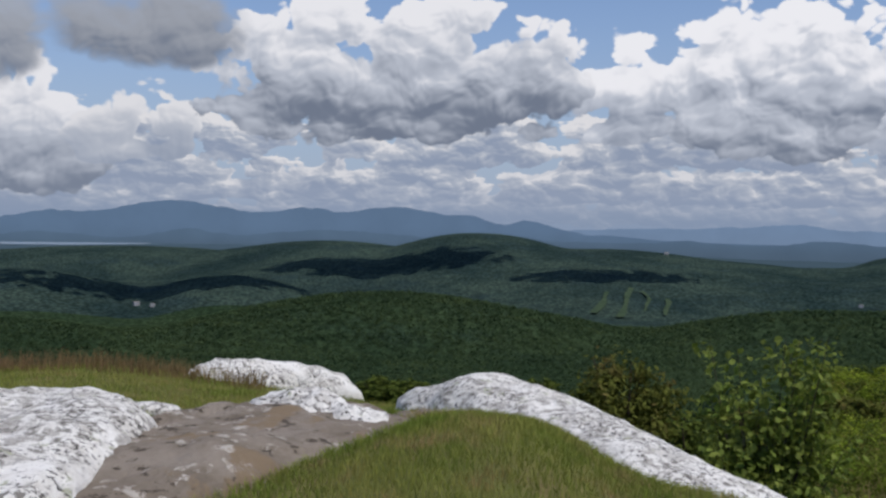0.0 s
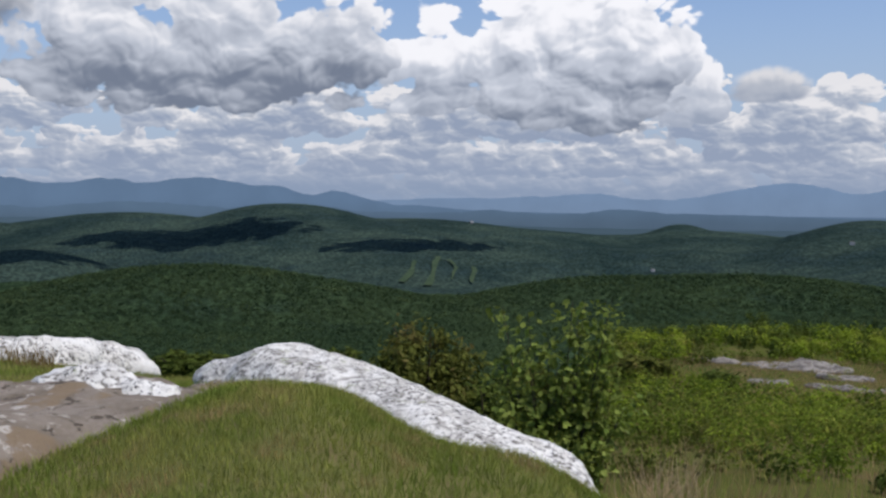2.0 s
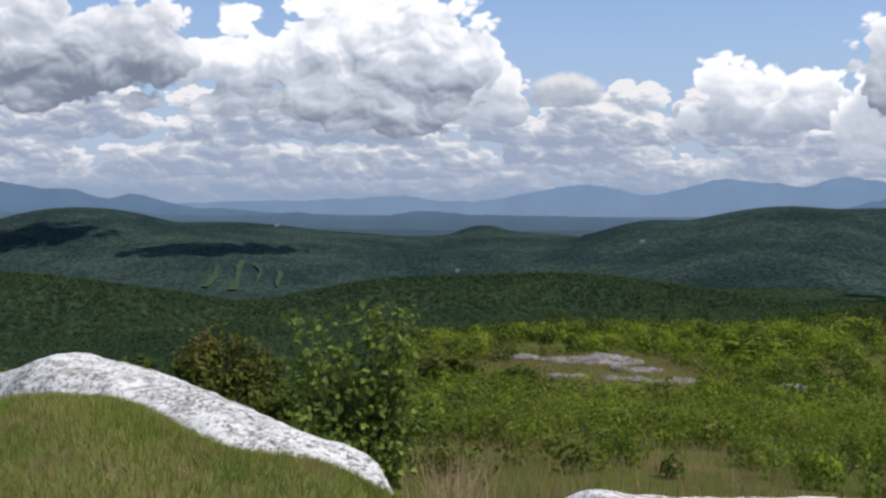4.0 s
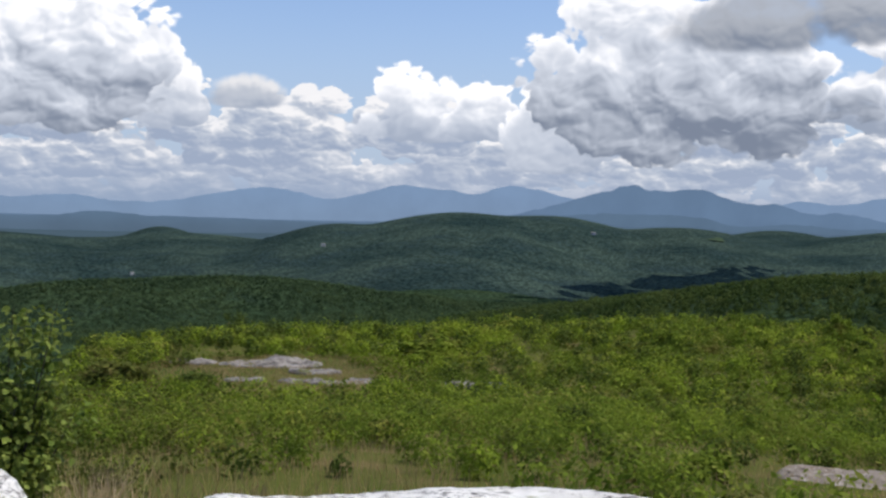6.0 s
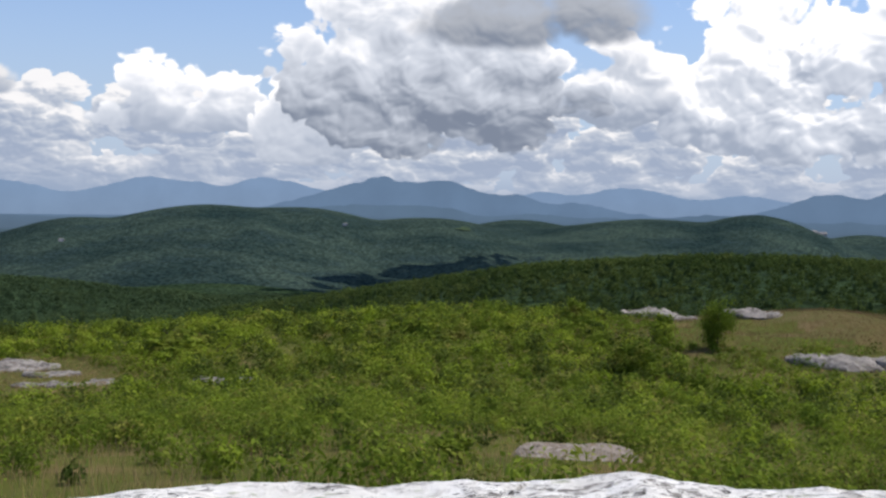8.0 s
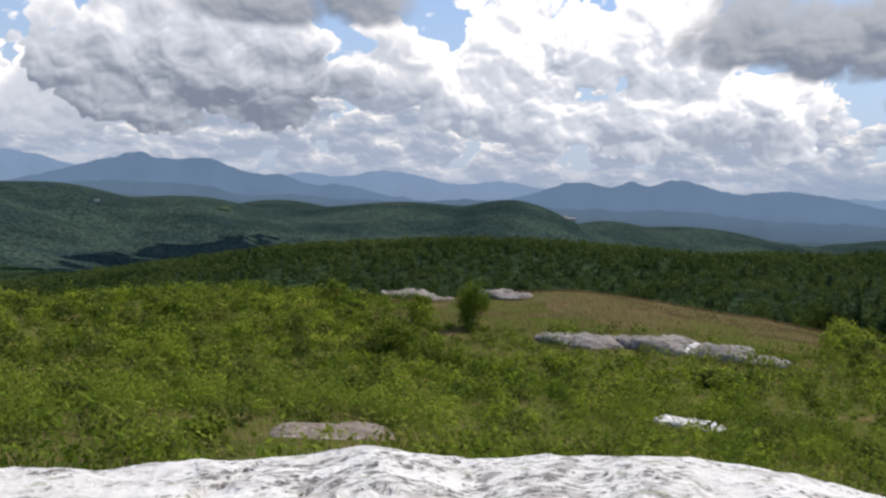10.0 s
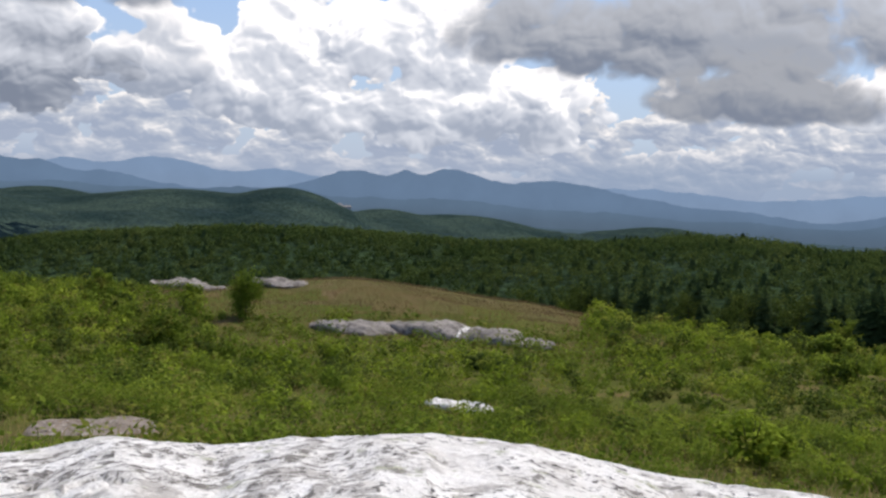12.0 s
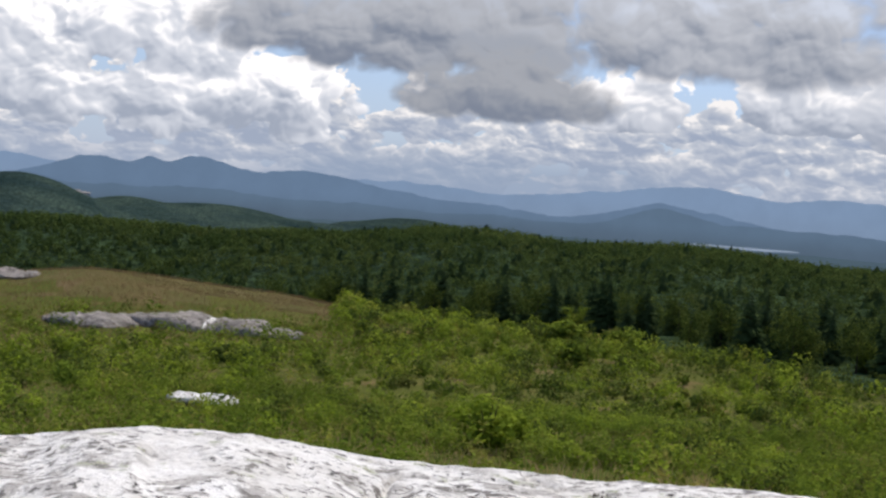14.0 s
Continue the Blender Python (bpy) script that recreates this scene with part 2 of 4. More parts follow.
GRASS_SOIL = surface("turf", [(0.12, 0.13, 0.04), (0.16, 0.15, 0.055), (0.17, 0.13, 0.07)], 0.9, bump=0.6, sheen=0.0)
FIELD_SOIL = surface("heath", [(0.070, 0.085, 0.020), (0.105, 0.110, 0.030), (0.160, 0.120, 0.055)], 0.12, bump=0.8, bump_scale=3.0, sheen=0.0)
KNOLL_SOIL = surface("dry_knoll", [(0.125, 0.098, 0.043), (0.10, 0.10, 0.036), (0.155, 0.115, 0.06)], 0.15, bump=0.8, bump_scale=3.0, sheen=0.0)
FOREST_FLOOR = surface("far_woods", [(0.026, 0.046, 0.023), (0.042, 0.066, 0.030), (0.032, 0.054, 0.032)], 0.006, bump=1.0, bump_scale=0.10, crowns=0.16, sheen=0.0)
# the blue air before the middle hills is painted into these greens
HAZY_WOODS = surface("hazy_hill_woods", [(0.022, 0.040, 0.038), (0.052, 0.079, 0.062), (0.032, 0.054, 0.053)], 0.005, bump=1.0, bump_scale=0.07, crowns=0.15, sheen=0.0)
PALE_ROCK = surface("white_granite", [(0.70, 0.675, 0.63), (0.85, 0.83, 0.79), (0.60, 0.57, 0.525)], 2.2, bump=1.0, bump_scale=12, spots=[((0.47, 0.445, 0.41), 6.0, 0.495, 0.9), ((0.22, 0.205, 0.185), 15.0, 0.515, 1.5), ((0.42, 0.43, 0.31), 5.0, 0.60, 0), ((0.07, 0.065, 0.06), 24.0, 0.545, 2.3)])
BROWN_ROCK = surface("brown_schist", [(0.20, 0.165, 0.13), (0.27, 0.23, 0.19), (0.16, 0.13, 0.10)], 1.3, bump=0.9, bump_scale=12, spots=[((0.46, 0.42, 0.37), 6.0, 0.555, 1.2), ((0.08, 0.065, 0.05), 5.0, 0.56, 0), ((0.22, 0.165, 0.11), 1.2, 0.55, 0)])
GREY_ROCK = surface("grey_schist", [(0.21, 0.188, 0.168), (0.33, 0.30, 0.272), (0.14, 0.115, 0.095)], 0.5, bump=1.0, bump_scale=4, spots=[((0.11, 0.10, 0.09), 0.8, 0.535, 0), ((0.13, 0.115, 0.10), 2.4, 0.56, 0), ((0.11, 0.12, 0.04), 0.35, 0.57, 0)])
BLADE = surface("grass_blade", [(0.18, 0.24, 0.040), (0.32, 0.32, 0.080), (0.42, 0.30, 0.14)], 1.1, bump=0, island=0.32, translucent=0.4, sheen=0.02)
DRY_BLADE = surface("dry_grass", [(0.40, 0.29, 0.14), (0.34, 0.24, 0.11), (0.28, 0.23, 0.09)], 0.8, bump=0, island=0.3, translucent=0.5, sheen=0.03)
STRAW_BLADE = surface("straw_grass", [(0.62, 0.46, 0.28), (0.52, 0.37, 0.20)], 2.0, bump=0, island=0.3, translucent=0.5, sheen=0.03)
RUST_BLADE = surface("rusty_grass", [(0.24, 0.145, 0.075), (0.20, 0.15, 0.065), (0.27, 0.18, 0.095)], 0.8, bump=0, island=0.3, translucent=0.25)
SHRUB_LEAF = surface("shrub_leaf", [(0.085, 0.130, 0.014), (0.205, 0.265, 0.032), (0.25, 0.22, 0.055)], 0.16, bump=0, island=0.28, translucent=0.4, rough=0.8, sheen=0.03)
LIGHT_LEAF = surface("light_shrub_leaf", [(0.18, 0.25, 0.02), (0.27, 0.33, 0.035), (0.29, 0.27, 0.06)], 0.12, bump=0, island=0.22, translucent=0.4, rough=0.8, sheen=0.03)
SAPLING_LEAF = surface("sapling_leaf", [(0.080, 0.125, 0.018), (0.24, 0.285, 0.060)], 2.6, bump=0, island=0.40, translucent=0.35, rough=0.6, sheen=0.10)
DARK_LEAF = surface("dark_leaf", [(0.058, 0.085, 0.016), (0.098, 0.124, 0.026)], 0.5, bump=0, island=0.4, translucent=0.3, sheen=0.02)
OLIVE_LEAF = surface("olive_leaf", [(0.075, 0.092, 0.018), (0.130, 0.140, 0.030), (0.16, 0.125, 0.042)], 0.9, bump=0, island=0.35, translucent=0.3, sheen=0.03)
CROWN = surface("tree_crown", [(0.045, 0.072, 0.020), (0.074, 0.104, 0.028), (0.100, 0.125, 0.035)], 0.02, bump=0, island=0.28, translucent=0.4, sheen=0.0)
# bluer copy of the tree crown tones, with distance haze painted in
HAZE_CROWN = surface("haze_tree_crown", [(0.038, 0.064, 0.031), (0.060, 0.092, 0.040), (0.080, 0.112, 0.045)], 0.01, bump=0, island=0.20, translucent=0.35, sheen=0.0)
NEEDLE = surface("spruce_needles", [(0.036, 0.058, 0.020), (0.060, 0.084, 0.030)], 0.2, bump=0, island=0.25, translucent=0.15, sheen=0.0)
BARK = surface("bark", [(0.045, 0.036, 0.028), (0.080, 0.065, 0.050)], 6.0, bump=0.6, sheen=0.0)
MEADOW = surface("far_meadow", [(0.040, 0.064, 0.038), (0.056, 0.080, 0.046)], 0.05, bump=0, sheen=0.0)
# pale base colour paints the sky's reflection onto the lakes
SKY_TONED_WATER = surface("sky_toned_water", [(0.30, 0.36, 0.42), (0.36, 0.42, 0.48)], 0.002, rough=0.2, bump=0)
HOUSE = surface("painted_clapboard", [(0.32, 0.32, 0.32), (0.4, 0.4, 0.4)], 0.5, bump=0)
ROOF = surface("roof_shingle", [(0.2, 0.19, 0.18), (0.26, 0.25, 0.24)], 0.5, bump=0)
CLOUD = surface("cloud", [(0.78, 0.78, 0.78), (0.85, 0.85, 0.85)], 0.01, bump=0)
# glowing blues that stand in for the air over the far land
HAZE_PLAIN = haze_backdrop("haze_plain", (0.055, 0.085, 0.105), (0.065, 0.10, 0.13), -155, -110)
HAZE_HILLS = haze_backdrop("haze_hills", (0.082, 0.122, 0.168), (0.098, 0.152, 0.218), -150, -60)
HAZE_FAR = haze_backdrop("haze_range_far", (0.185, 0.26, 0.37), (0.19, 0.275, 0.405), -110, 60)
HAZE_NEAR = haze_backdrop("haze_range_near", (0.095, 0.145, 0.205), (0.122, 0.188, 0.282), -170, -20)


# ---- mesh helpers ----
RNG = np.random.RandomState(7)
LATTICE = RNG.rand(256, 256)


def value_noise(x, y):
    i, j = np.floor(x).astype(int), np.floor(y).astype(int)
    u, v = x - i, y - j
    u, v = u * u * (3 - 2 * u), v * v * (3 - 2 * v)
    a, b = LATTICE[i % 256, j % 256], LATTICE[(i + 1) % 256, j % 256]
    c, d = LATTICE[i % 256, (j + 1) % 256], LATTICE[(i + 1) % 256, (j + 1) % 256]
    return (a * (1 - u) + b * u) * (1 - v) + (c * (1 - u) + d * u) * v - 0.5


def fbm(x, y, octaves=4):
    s, k = 0.0, 1.0
    for o in range(octaves):
        s = s + k * value_noise(x * 2 ** o + 17.3 * o, y * 2 ** o + 9.1 * o)
        k *= 0.5
    return s


def step(x, lo, hi):
    t = np.clip((x - lo) / (hi - lo), 0, 1)
    return t * t * (3 - 2 * t)


def net(name, verts, faces, materials, parent=None, smooth=True, slots=None):
    """A mesh object from numpy arrays of corners and of equal-sided faces."""
    verts, faces = np.asarray(verts, np.float32), np.asarray(faces, np.int32)
    me = bpy.data.meshes.new(name)
    n, k = faces.shape
    me.vertices.add(len(verts))
    me.vertices.foreach_set("co", verts.ravel())
    me.loops.add(n * k)
    me.loops.foreach_set("vertex_index", faces.ravel())
    me.polygons.add(n)
    me.polygons.foreach_set("loop_start", np.arange(0, n * k, k, dtype=np.int32))
    me.polygons.foreach_set("use_smooth", np.full(n, smooth))
    for m in materials if isinstance(materials, (list, tuple)) else [materials]:
        me.materials.append(m)
    if slots is not None:
        me.polygons.foreach_set("material_index", np.asarray(slots, np.int32))
    me.update(calc_edges=True)
    me.validate()
    ob = new(name, me)
    ob.parent = parent
    return ob


# ---- the lie of the land ----
HILLS = []


def hill(az, el, w_az, r, w_in, w_out):
    """A rounded hill: bearing and elevation of its top as seen from the summit, half width in degrees,
    distance, and how far its near and far slopes reach."""
    HILLS.append((az, el, w_az, r, w_in, w_out))


# wooded ridge below the heath
hill(70.2, -2.90, 31.2, 620, 330, 400)
hill(58.1, -4.01, 11.8, 600, 300, 400)
hill(91.9, -2.21, 18.7, 520, 640, 400)
hill(83.5, -2.93, 16.4, 560, 480, 400)
hill(103.3, -2.28, 23.0, 560, 700, 400)
hill(116.7, -2.58, 22.9, 560, 700, 400)
# wooded ridge across the first valley
hill(-3.0, -4.16, 12.8, 1250, 330, 320)
hill(4.5, -5.30, 8.8, 1200, 330, 320)
hill(20.4, -4.66, 12.4, 1200, 330, 320)
hill(27.0, -4.40, 15.1, 1250, 330, 320)
hill(36.6, -5.26, 6.1, 1200, 330, 320)
hill(-26.0, -5.30, 14.0, 1150, 330, 320)
# dark hill behind it
hill(-22.4, -2.83, 8.4, 1900, 420, 500)
hill(-11.4, -3.21, 5.7, 1850, 420, 500)
# middle ridges
hill(-17.1, -1.60, 11.7, 3300, 900, 600)
hill(-6.3, -1.25, 8.6, 3000, 900, 600)
hill(2.0, -0.73, 6.8, 2800, 800, 600)
hill(8.9, -1.48, 9.5, 2700, 900, 600)
hill(15.5, -2.14, 8.5, 2700, 900, 600)
hill(-0.7, -3.22, 5.0, 2300, 500, 500)
hill(7.0, -2.70, 6.0, 2250, 450, 500)
hill(23.2, -1.64, 2.6, 2900, 500, 500)
hill(24.6, -1.96, 7.6, 2800, 900, 500)
hill(39.3, -0.51, 8.4, 2500, 900, 700)
hill(32.8, -1.28, 5.5, 2450, 700, 700)
hill(43.8, -0.56, 7.6, 2600, 800, 700)
hill(38.0, -2.81, 9.0, 1900, 400, 400)
hill(55.8, -0.98, 5.3, 3300, 900, 700)
hill(50.7, -1.01, 7.4, 2700, 900, 700)
hill(63.1, -0.80, 8.7, 3000, 900, 700)
hill(68.1, -0.42, 4.7, 2950, 900, 700)
hill(77.6, -1.42, 6.1, 3400, 700, 500)
hill(73.5, -1.32, 3.8, 3250, 600, 500)
hill(88.5, -1.50, 4.5, 3700, 400, 400)
hill(60.0, -2.10, 12.0, 2500, 700, 700)


def profile(r, left):
    """Height of the open ground by distance: the summit meadow that breaks off, and the heath that falls and levels out."""
    if left:
        rs = (0, 5, 9.5, 14.5, 16.5, 20, 30, 60, 120, 300, 700, 1300, 1900, 3000, 4000, 5000)
        zs = (-0.25, -0.25, -0.22, -0.80, -1.5, -3.3, -7.5, -17, -33, -70, -115, -152, -164, -158, -122, -119)
    else:
        rs = (0, 5, 8, 11.5, 18, 27, 45, 65, 85, 112, 142, 170, 250, 400, 800, 1300, 1900, 3000, 5000)
        zs = (-0.6, -0.7, -1.1, -2.1, -3.6, -5.1, -8.4, -11.4, -12.8, -13.6, -15.6, -20, -40, -68, -118, -152, -164, -158, -152)
    return np.interp(r, rs, zs)


def bare_ledge(x, y):
    """Under 1 on the brown ledge of the summit."""
    a = radians(37)
    u, v = (x + 1.68) * math.cos(a) - (y - 7.75) * math.sin(a), (x + 1.68) * math.sin(a) + (y - 7.75) * math.cos(a)
    return np.abs(u / 0.98) ** 3 + np.abs(v / 1.8) ** 3


def height(x, y):
    """The ground's height."""
    x, y = np.asarray(x, float), np.asarray(y, float)
    r, az = np.hypot(x, y), np.degrees(np.arctan2(x, y))
    turn = np.where(r < 18, step(az, 4, 18), step(az, 6, 18))
    turn = np.where(az > 135, 1 - step(az, 135, 180), np.where(az < -60, 0, turn))
    z = profile(r, True) * (1 - turn) + profile(r, False) * turn
    # summit: a side slope and the grass hummock
    near = 1 - step(r, 14, 19)
    z = z - (0.08 + 0.09 * step(y, 9, 14)) * np.clip(x + 2.4, -2, 3) * near * (1 - turn)
    z = z + 0.44 * np.exp(-((x - 0.4) / 1.5) ** 2 - ((y - 6.7) / 2.4) ** 2)
    z = z + 0.50 * np.exp(-((az - 16.5) / 5.5) ** 2 - ((r - 6.8) / 1.6) ** 2) + 0.10 * np.exp(-((az - 4) / 5) ** 2 - ((r - 7.2) / 1.3) ** 2)
    z = z - 1.9 * step(r, 35, 100) * (1 - step(az, 34, 60)) * turn * (1 - step(r, 200, 300))
    z = z - 0.24 * np.exp(-np.minimum(bare_ledge(x, y), 30.0) ** 2)
    # grassy knoll with the far ledges, and rolls in the heath
    z = z + 3.9 * np.exp(-((az - 73) / 11) ** 2 - ((r - 140) / 34) ** 2)
    z = z + 1.5 * np.exp(-((az - 46) / 16) ** 2 - ((r - 145) / 40) ** 2) * step(r, 60, 130)
    z = z + fbm(x / 14, y / 14, 3) * 0.9 * step(r, 14, 50) + fbm(x / 2.2, y / 2.2, 3) * 0.08 * step(r, 3, 8)
    # hills, merged softly
    k = 3.0 + 5.0 * step(r, 800, 2500)
    top = np.exp(np.clip(z / k, -60, 20))
    rough = 1 + 0.02 * fbm(x / 260, y / 260, 4)
    calm = np.zeros_like(r)
    for a0, el, wa, r0, w_in, w_out in HILLS:
        da = (az - a0 + 180) % 360 - 180
        dr = np.where(r < r0, (r - r0) / w_in, (r - r0) / w_out)
        g = np.exp(-np.abs(da / (wa * 1.25)) ** 2.0) * np.exp(-dr ** 2)
        calm = np.maximum(calm, g)
        crest = r0 * math.tan(radians(el)) + EYE
        base = -195.0 if r0 > 800 else -130.0
        zh = base + (crest - base) * g * rough ** step(r, 700, 1500)
        top = top + (np.exp(zh / k) - np.exp(base / k)) * step(r, 150, 330)
    spurs = fbm(x / 420, y / 420, 4) * 12 + (0.16 - np.abs(fbm(x / 520 + 5, y / 520, 4))) * 75
    far_roll = spurs * (1 - 0.93 * step(calm, 0.5, 0.92)) * step(r, 1500, 2100) * (1 - 0.8 * step(r, 3300, 4200))
    return k * np.log(top) + far_roll


def land(x, y):
    return float(height(np.array([x]), np.array([y]))[0])


def polar_sheet(azs, rs, closed=False):
    A, Rr = np.meshgrid(np.radians(azs), rs, indexing="ij")
    x, y = Rr * np.sin(A), Rr * np.cos(A)
    v = np.stack([x, y, height(x, y)], -1).reshape(-1, 3)
    n, m = len(azs), len(rs)
    i, j = np.meshgrid(np.arange(n if closed else n - 1), np.arange(m - 1), indexing="ij")
    q = lambda a, b: ((a % n) * m + b).ravel()
    f = np.stack([q(i, j), q(i, j + 1), q(i + 1, j + 1), q(i + 1, j)], -1)
    return v, f


azs = np.concatenate([np.arange(-40, 130, 0.2), np.arange(130, 320, 2.0)])
rings = np.concatenate([[0.05, 0.8], np.geomspace(1.6, 4950, 235)])
gv, gf = polar_sheet(azs, rings, True)
mid = gv[gf].mean(1)
mid_r, mid_az = np.hypot(mid[:, 0], mid[:, 1]), np.degrees(np.arctan2(mid[:, 0], mid[:, 1]))


def heath_edge(az):
    """Distance at which the heath gives way to the woods."""
    return np.interp(az, (-60, 3, 10, 14, 17, 20, 24, 80, 86, 97, 103, 113, 130), (16, 18, 20, 26, 70, 140, 160, 165, 150, 125, 114, 100, 90))


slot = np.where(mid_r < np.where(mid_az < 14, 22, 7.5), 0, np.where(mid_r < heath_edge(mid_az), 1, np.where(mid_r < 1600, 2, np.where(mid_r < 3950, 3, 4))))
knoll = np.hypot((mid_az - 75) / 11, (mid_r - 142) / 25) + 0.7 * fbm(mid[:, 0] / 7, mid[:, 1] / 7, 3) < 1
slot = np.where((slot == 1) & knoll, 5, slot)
ground = net("ground", gv, gf, [GRASS_SOIL, FIELD_SOIL, FOREST_FLOOR, HAZY_WOODS, HAZE_PLAIN, KNOLL_SOIL], slots=slot)
tagged(ground, "summit meadow, green heath and wooded hills to the horizon", "ground", kind="structure")


# ---- far ranges, blue with painted haze ----
def mountain_range(name, label, r, depth, tops, material, floor_el):
    """A range of rounded mountains round a stretch of the horizon. tops: calls of peak()."""
    azs_m = np.arange(-40, 131, 0.1)
    heap_up = np.ones_like(azs_m)
    for a0, e, w_l, w_r in tops:
        d = azs_m - a0
        w = np.where(d < 0, w_l, w_r)
        lump = np.exp(8 * (e - floor_el) * np.exp(-np.abs(d / (1.55 * w)) ** 1.5)) - 1
        heap_up = heap_up + lump
    el = floor_el + np.log(heap_up) / 8
    el = el - 0.12 * step(el, floor_el, floor_el + 0.8) + (0.34 * fbm(azs_m / 3.4, azs_m * 0 + r * 0.01, 6) + 0.10 * np.abs(fbm(azs_m / 0.9, azs_m * 0 + r * 0.02, 4))) * step(el, floor_el, floor_el + 0.5)
    ts = np.linspace(0, 1, 9)
    rows_v = []
    for t in ts:
        rr = r - depth * (1 - t) * (1 + 0.3 * np.sin(azs_m * 1.7))
        zz = EYE + r * np.tan(np.radians(floor_el - 1.0 + (el - floor_el + 1.0) * t ** 1.4))
        rows_v.append(np.stack([rr * np.sin(np.radians(azs_m)), rr * np.cos(np.radians(azs_m)), zz], -1))
    v = np.stack(rows_v, 1).reshape(-1, 3)
    n, m = len(azs_m), len(ts)
    i, j = np.meshgrid(np.arange(n - 1), np.arange(m - 1), indexing="ij")
    f = np.stack([(i * m + j).ravel(), (i * m + j + 1).ravel(), ((i + 1) * m + j + 1).ravel(), ((i + 1) * m + j).ravel()], -1)
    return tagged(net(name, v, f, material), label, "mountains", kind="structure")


def peak(az, el, w_left, w_right):
    return (az, el, w_left, w_right)


mountain_range("backdrop", "pale haze-blue far mountain ranges under the clouds", 4960, 60, [
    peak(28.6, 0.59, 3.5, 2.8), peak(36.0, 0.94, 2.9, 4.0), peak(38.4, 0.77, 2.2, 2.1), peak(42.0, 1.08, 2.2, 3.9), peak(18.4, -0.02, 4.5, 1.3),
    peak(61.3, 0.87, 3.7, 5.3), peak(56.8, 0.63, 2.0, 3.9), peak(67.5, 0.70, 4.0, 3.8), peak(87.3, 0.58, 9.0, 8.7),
    peak(104.4, 1.47, 7.9, 4.0), peak(111.0, 1.16, 3.8, 8.1), peak(-4.1, -0.19, 9.0, 9.1)], HAZE_FAR, -0.75)
mountain_range("backdrop", "haze-blue mountain ranges beyond the wooded hills", 4850, 80, [
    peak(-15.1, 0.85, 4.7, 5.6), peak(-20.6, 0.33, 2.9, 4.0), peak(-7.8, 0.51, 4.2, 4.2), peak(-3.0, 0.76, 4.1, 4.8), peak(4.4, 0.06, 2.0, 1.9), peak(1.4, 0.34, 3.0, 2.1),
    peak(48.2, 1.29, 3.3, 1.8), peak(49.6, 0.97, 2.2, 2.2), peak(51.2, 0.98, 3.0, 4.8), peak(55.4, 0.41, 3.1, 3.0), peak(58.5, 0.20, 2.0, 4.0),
    peak(76.6, 1.20, 2.4, 3.8), peak(74.7, 1.00, 2.2, 2.2), peak(72.4, 0.75, 3.5, 3.0), peak(81.9, 0.69, 4.1, 6.7), peak(101.8, 0.40, 2.4, 4.0), peak(-27.1, -0.05, 5.0, 4.9)], HAZE_NEAR, -1.15)

mountain_range("backdrop", "low haze-blue wooded hills before the mountains", 4650, 60, [
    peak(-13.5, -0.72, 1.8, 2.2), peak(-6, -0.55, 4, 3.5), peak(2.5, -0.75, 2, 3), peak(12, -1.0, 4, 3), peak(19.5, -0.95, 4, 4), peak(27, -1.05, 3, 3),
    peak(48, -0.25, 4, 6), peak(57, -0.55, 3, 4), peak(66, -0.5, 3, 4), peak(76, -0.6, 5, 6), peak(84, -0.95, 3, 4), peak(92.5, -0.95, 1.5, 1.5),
    peak(101.8, 0.10, 2.0, 3.2), peak(108, -0.5, 4, 5), peak(-24, -0.8, 4, 4)], HAZE_HILLS, -1.35)


# ---- rocks ----
def rock(label, at, size, turn, material, seed, rough=0.10, flat=2.6, tilt=0.0, group="", detail=5, name="rock", roll=0.0, broken=0.0):
    """A weathered outcrop: a broad, flattened dome with cracks and hollows, sunk into the ground."""
    bm = bmesh.new()
    bmesh.ops.create_icosphere(bm, subdivisions=detail, radius=1.0)
    off = Vector((seed * 7.1, seed * 3.3, seed * 1.7))
    big = max(size)
    for v in bm.verts:
        p = v.co.copy()
        k = (abs(p.x) ** flat + abs(p.y) ** flat + abs(p.z) ** flat) ** (-1 / flat)
        p *= k
        q = Vector((p.x * size[0], p.y * size[1], p.z * size[2]))
        n = noise.fractal(q * (1.6 / big) + off, 0.9, 2.1, 3) * 2.0 * rough * big
        n += noise.fractal(q * (6.0 / big) + off, 0.8, 2.2, 4) * 0.5 * rough * big
        ridge = abs(noise.noise(q * (2.6 / big) + off * 2))
        n -= max(0.0, 0.06 - ridge) * 1.4 * rough * big
        if broken:
            far, near = noise.voronoi(Vector((q.x * 1.5, q.y, q.z * 0.3)) * (4.5 / big) + off, distance_metric="DISTANCE")
            n -= max(0.0, 0.12 - (far[1] - far[0])) * broken * big
            n += (noise.cell(near[0] * 9.0) - 0.4) * 0.10 * broken * big
        d = Vector((p.x / size[0], p.y / size[1], p.z / size[2])).normalized()
        v.co = q + d * n * (0.35 if p.z < 0 else 0.6)
    me = bpy.data.meshes.new(name)
    bm.to_mesh(me)
    bm.free()
    for poly in me.polygons:
        poly.use_smooth = True
    me.materials.append(material)
    ob = new(name, me)
    ob.matrix_world = pose(*at) @ pose(0, 0, 0, 0, 0, turn) @ pose(0, 0, 0, tilt, roll, 0)
    return tagged(ob, label, "rock", group)


OUTCROPS = "pale outcrops on the summit"


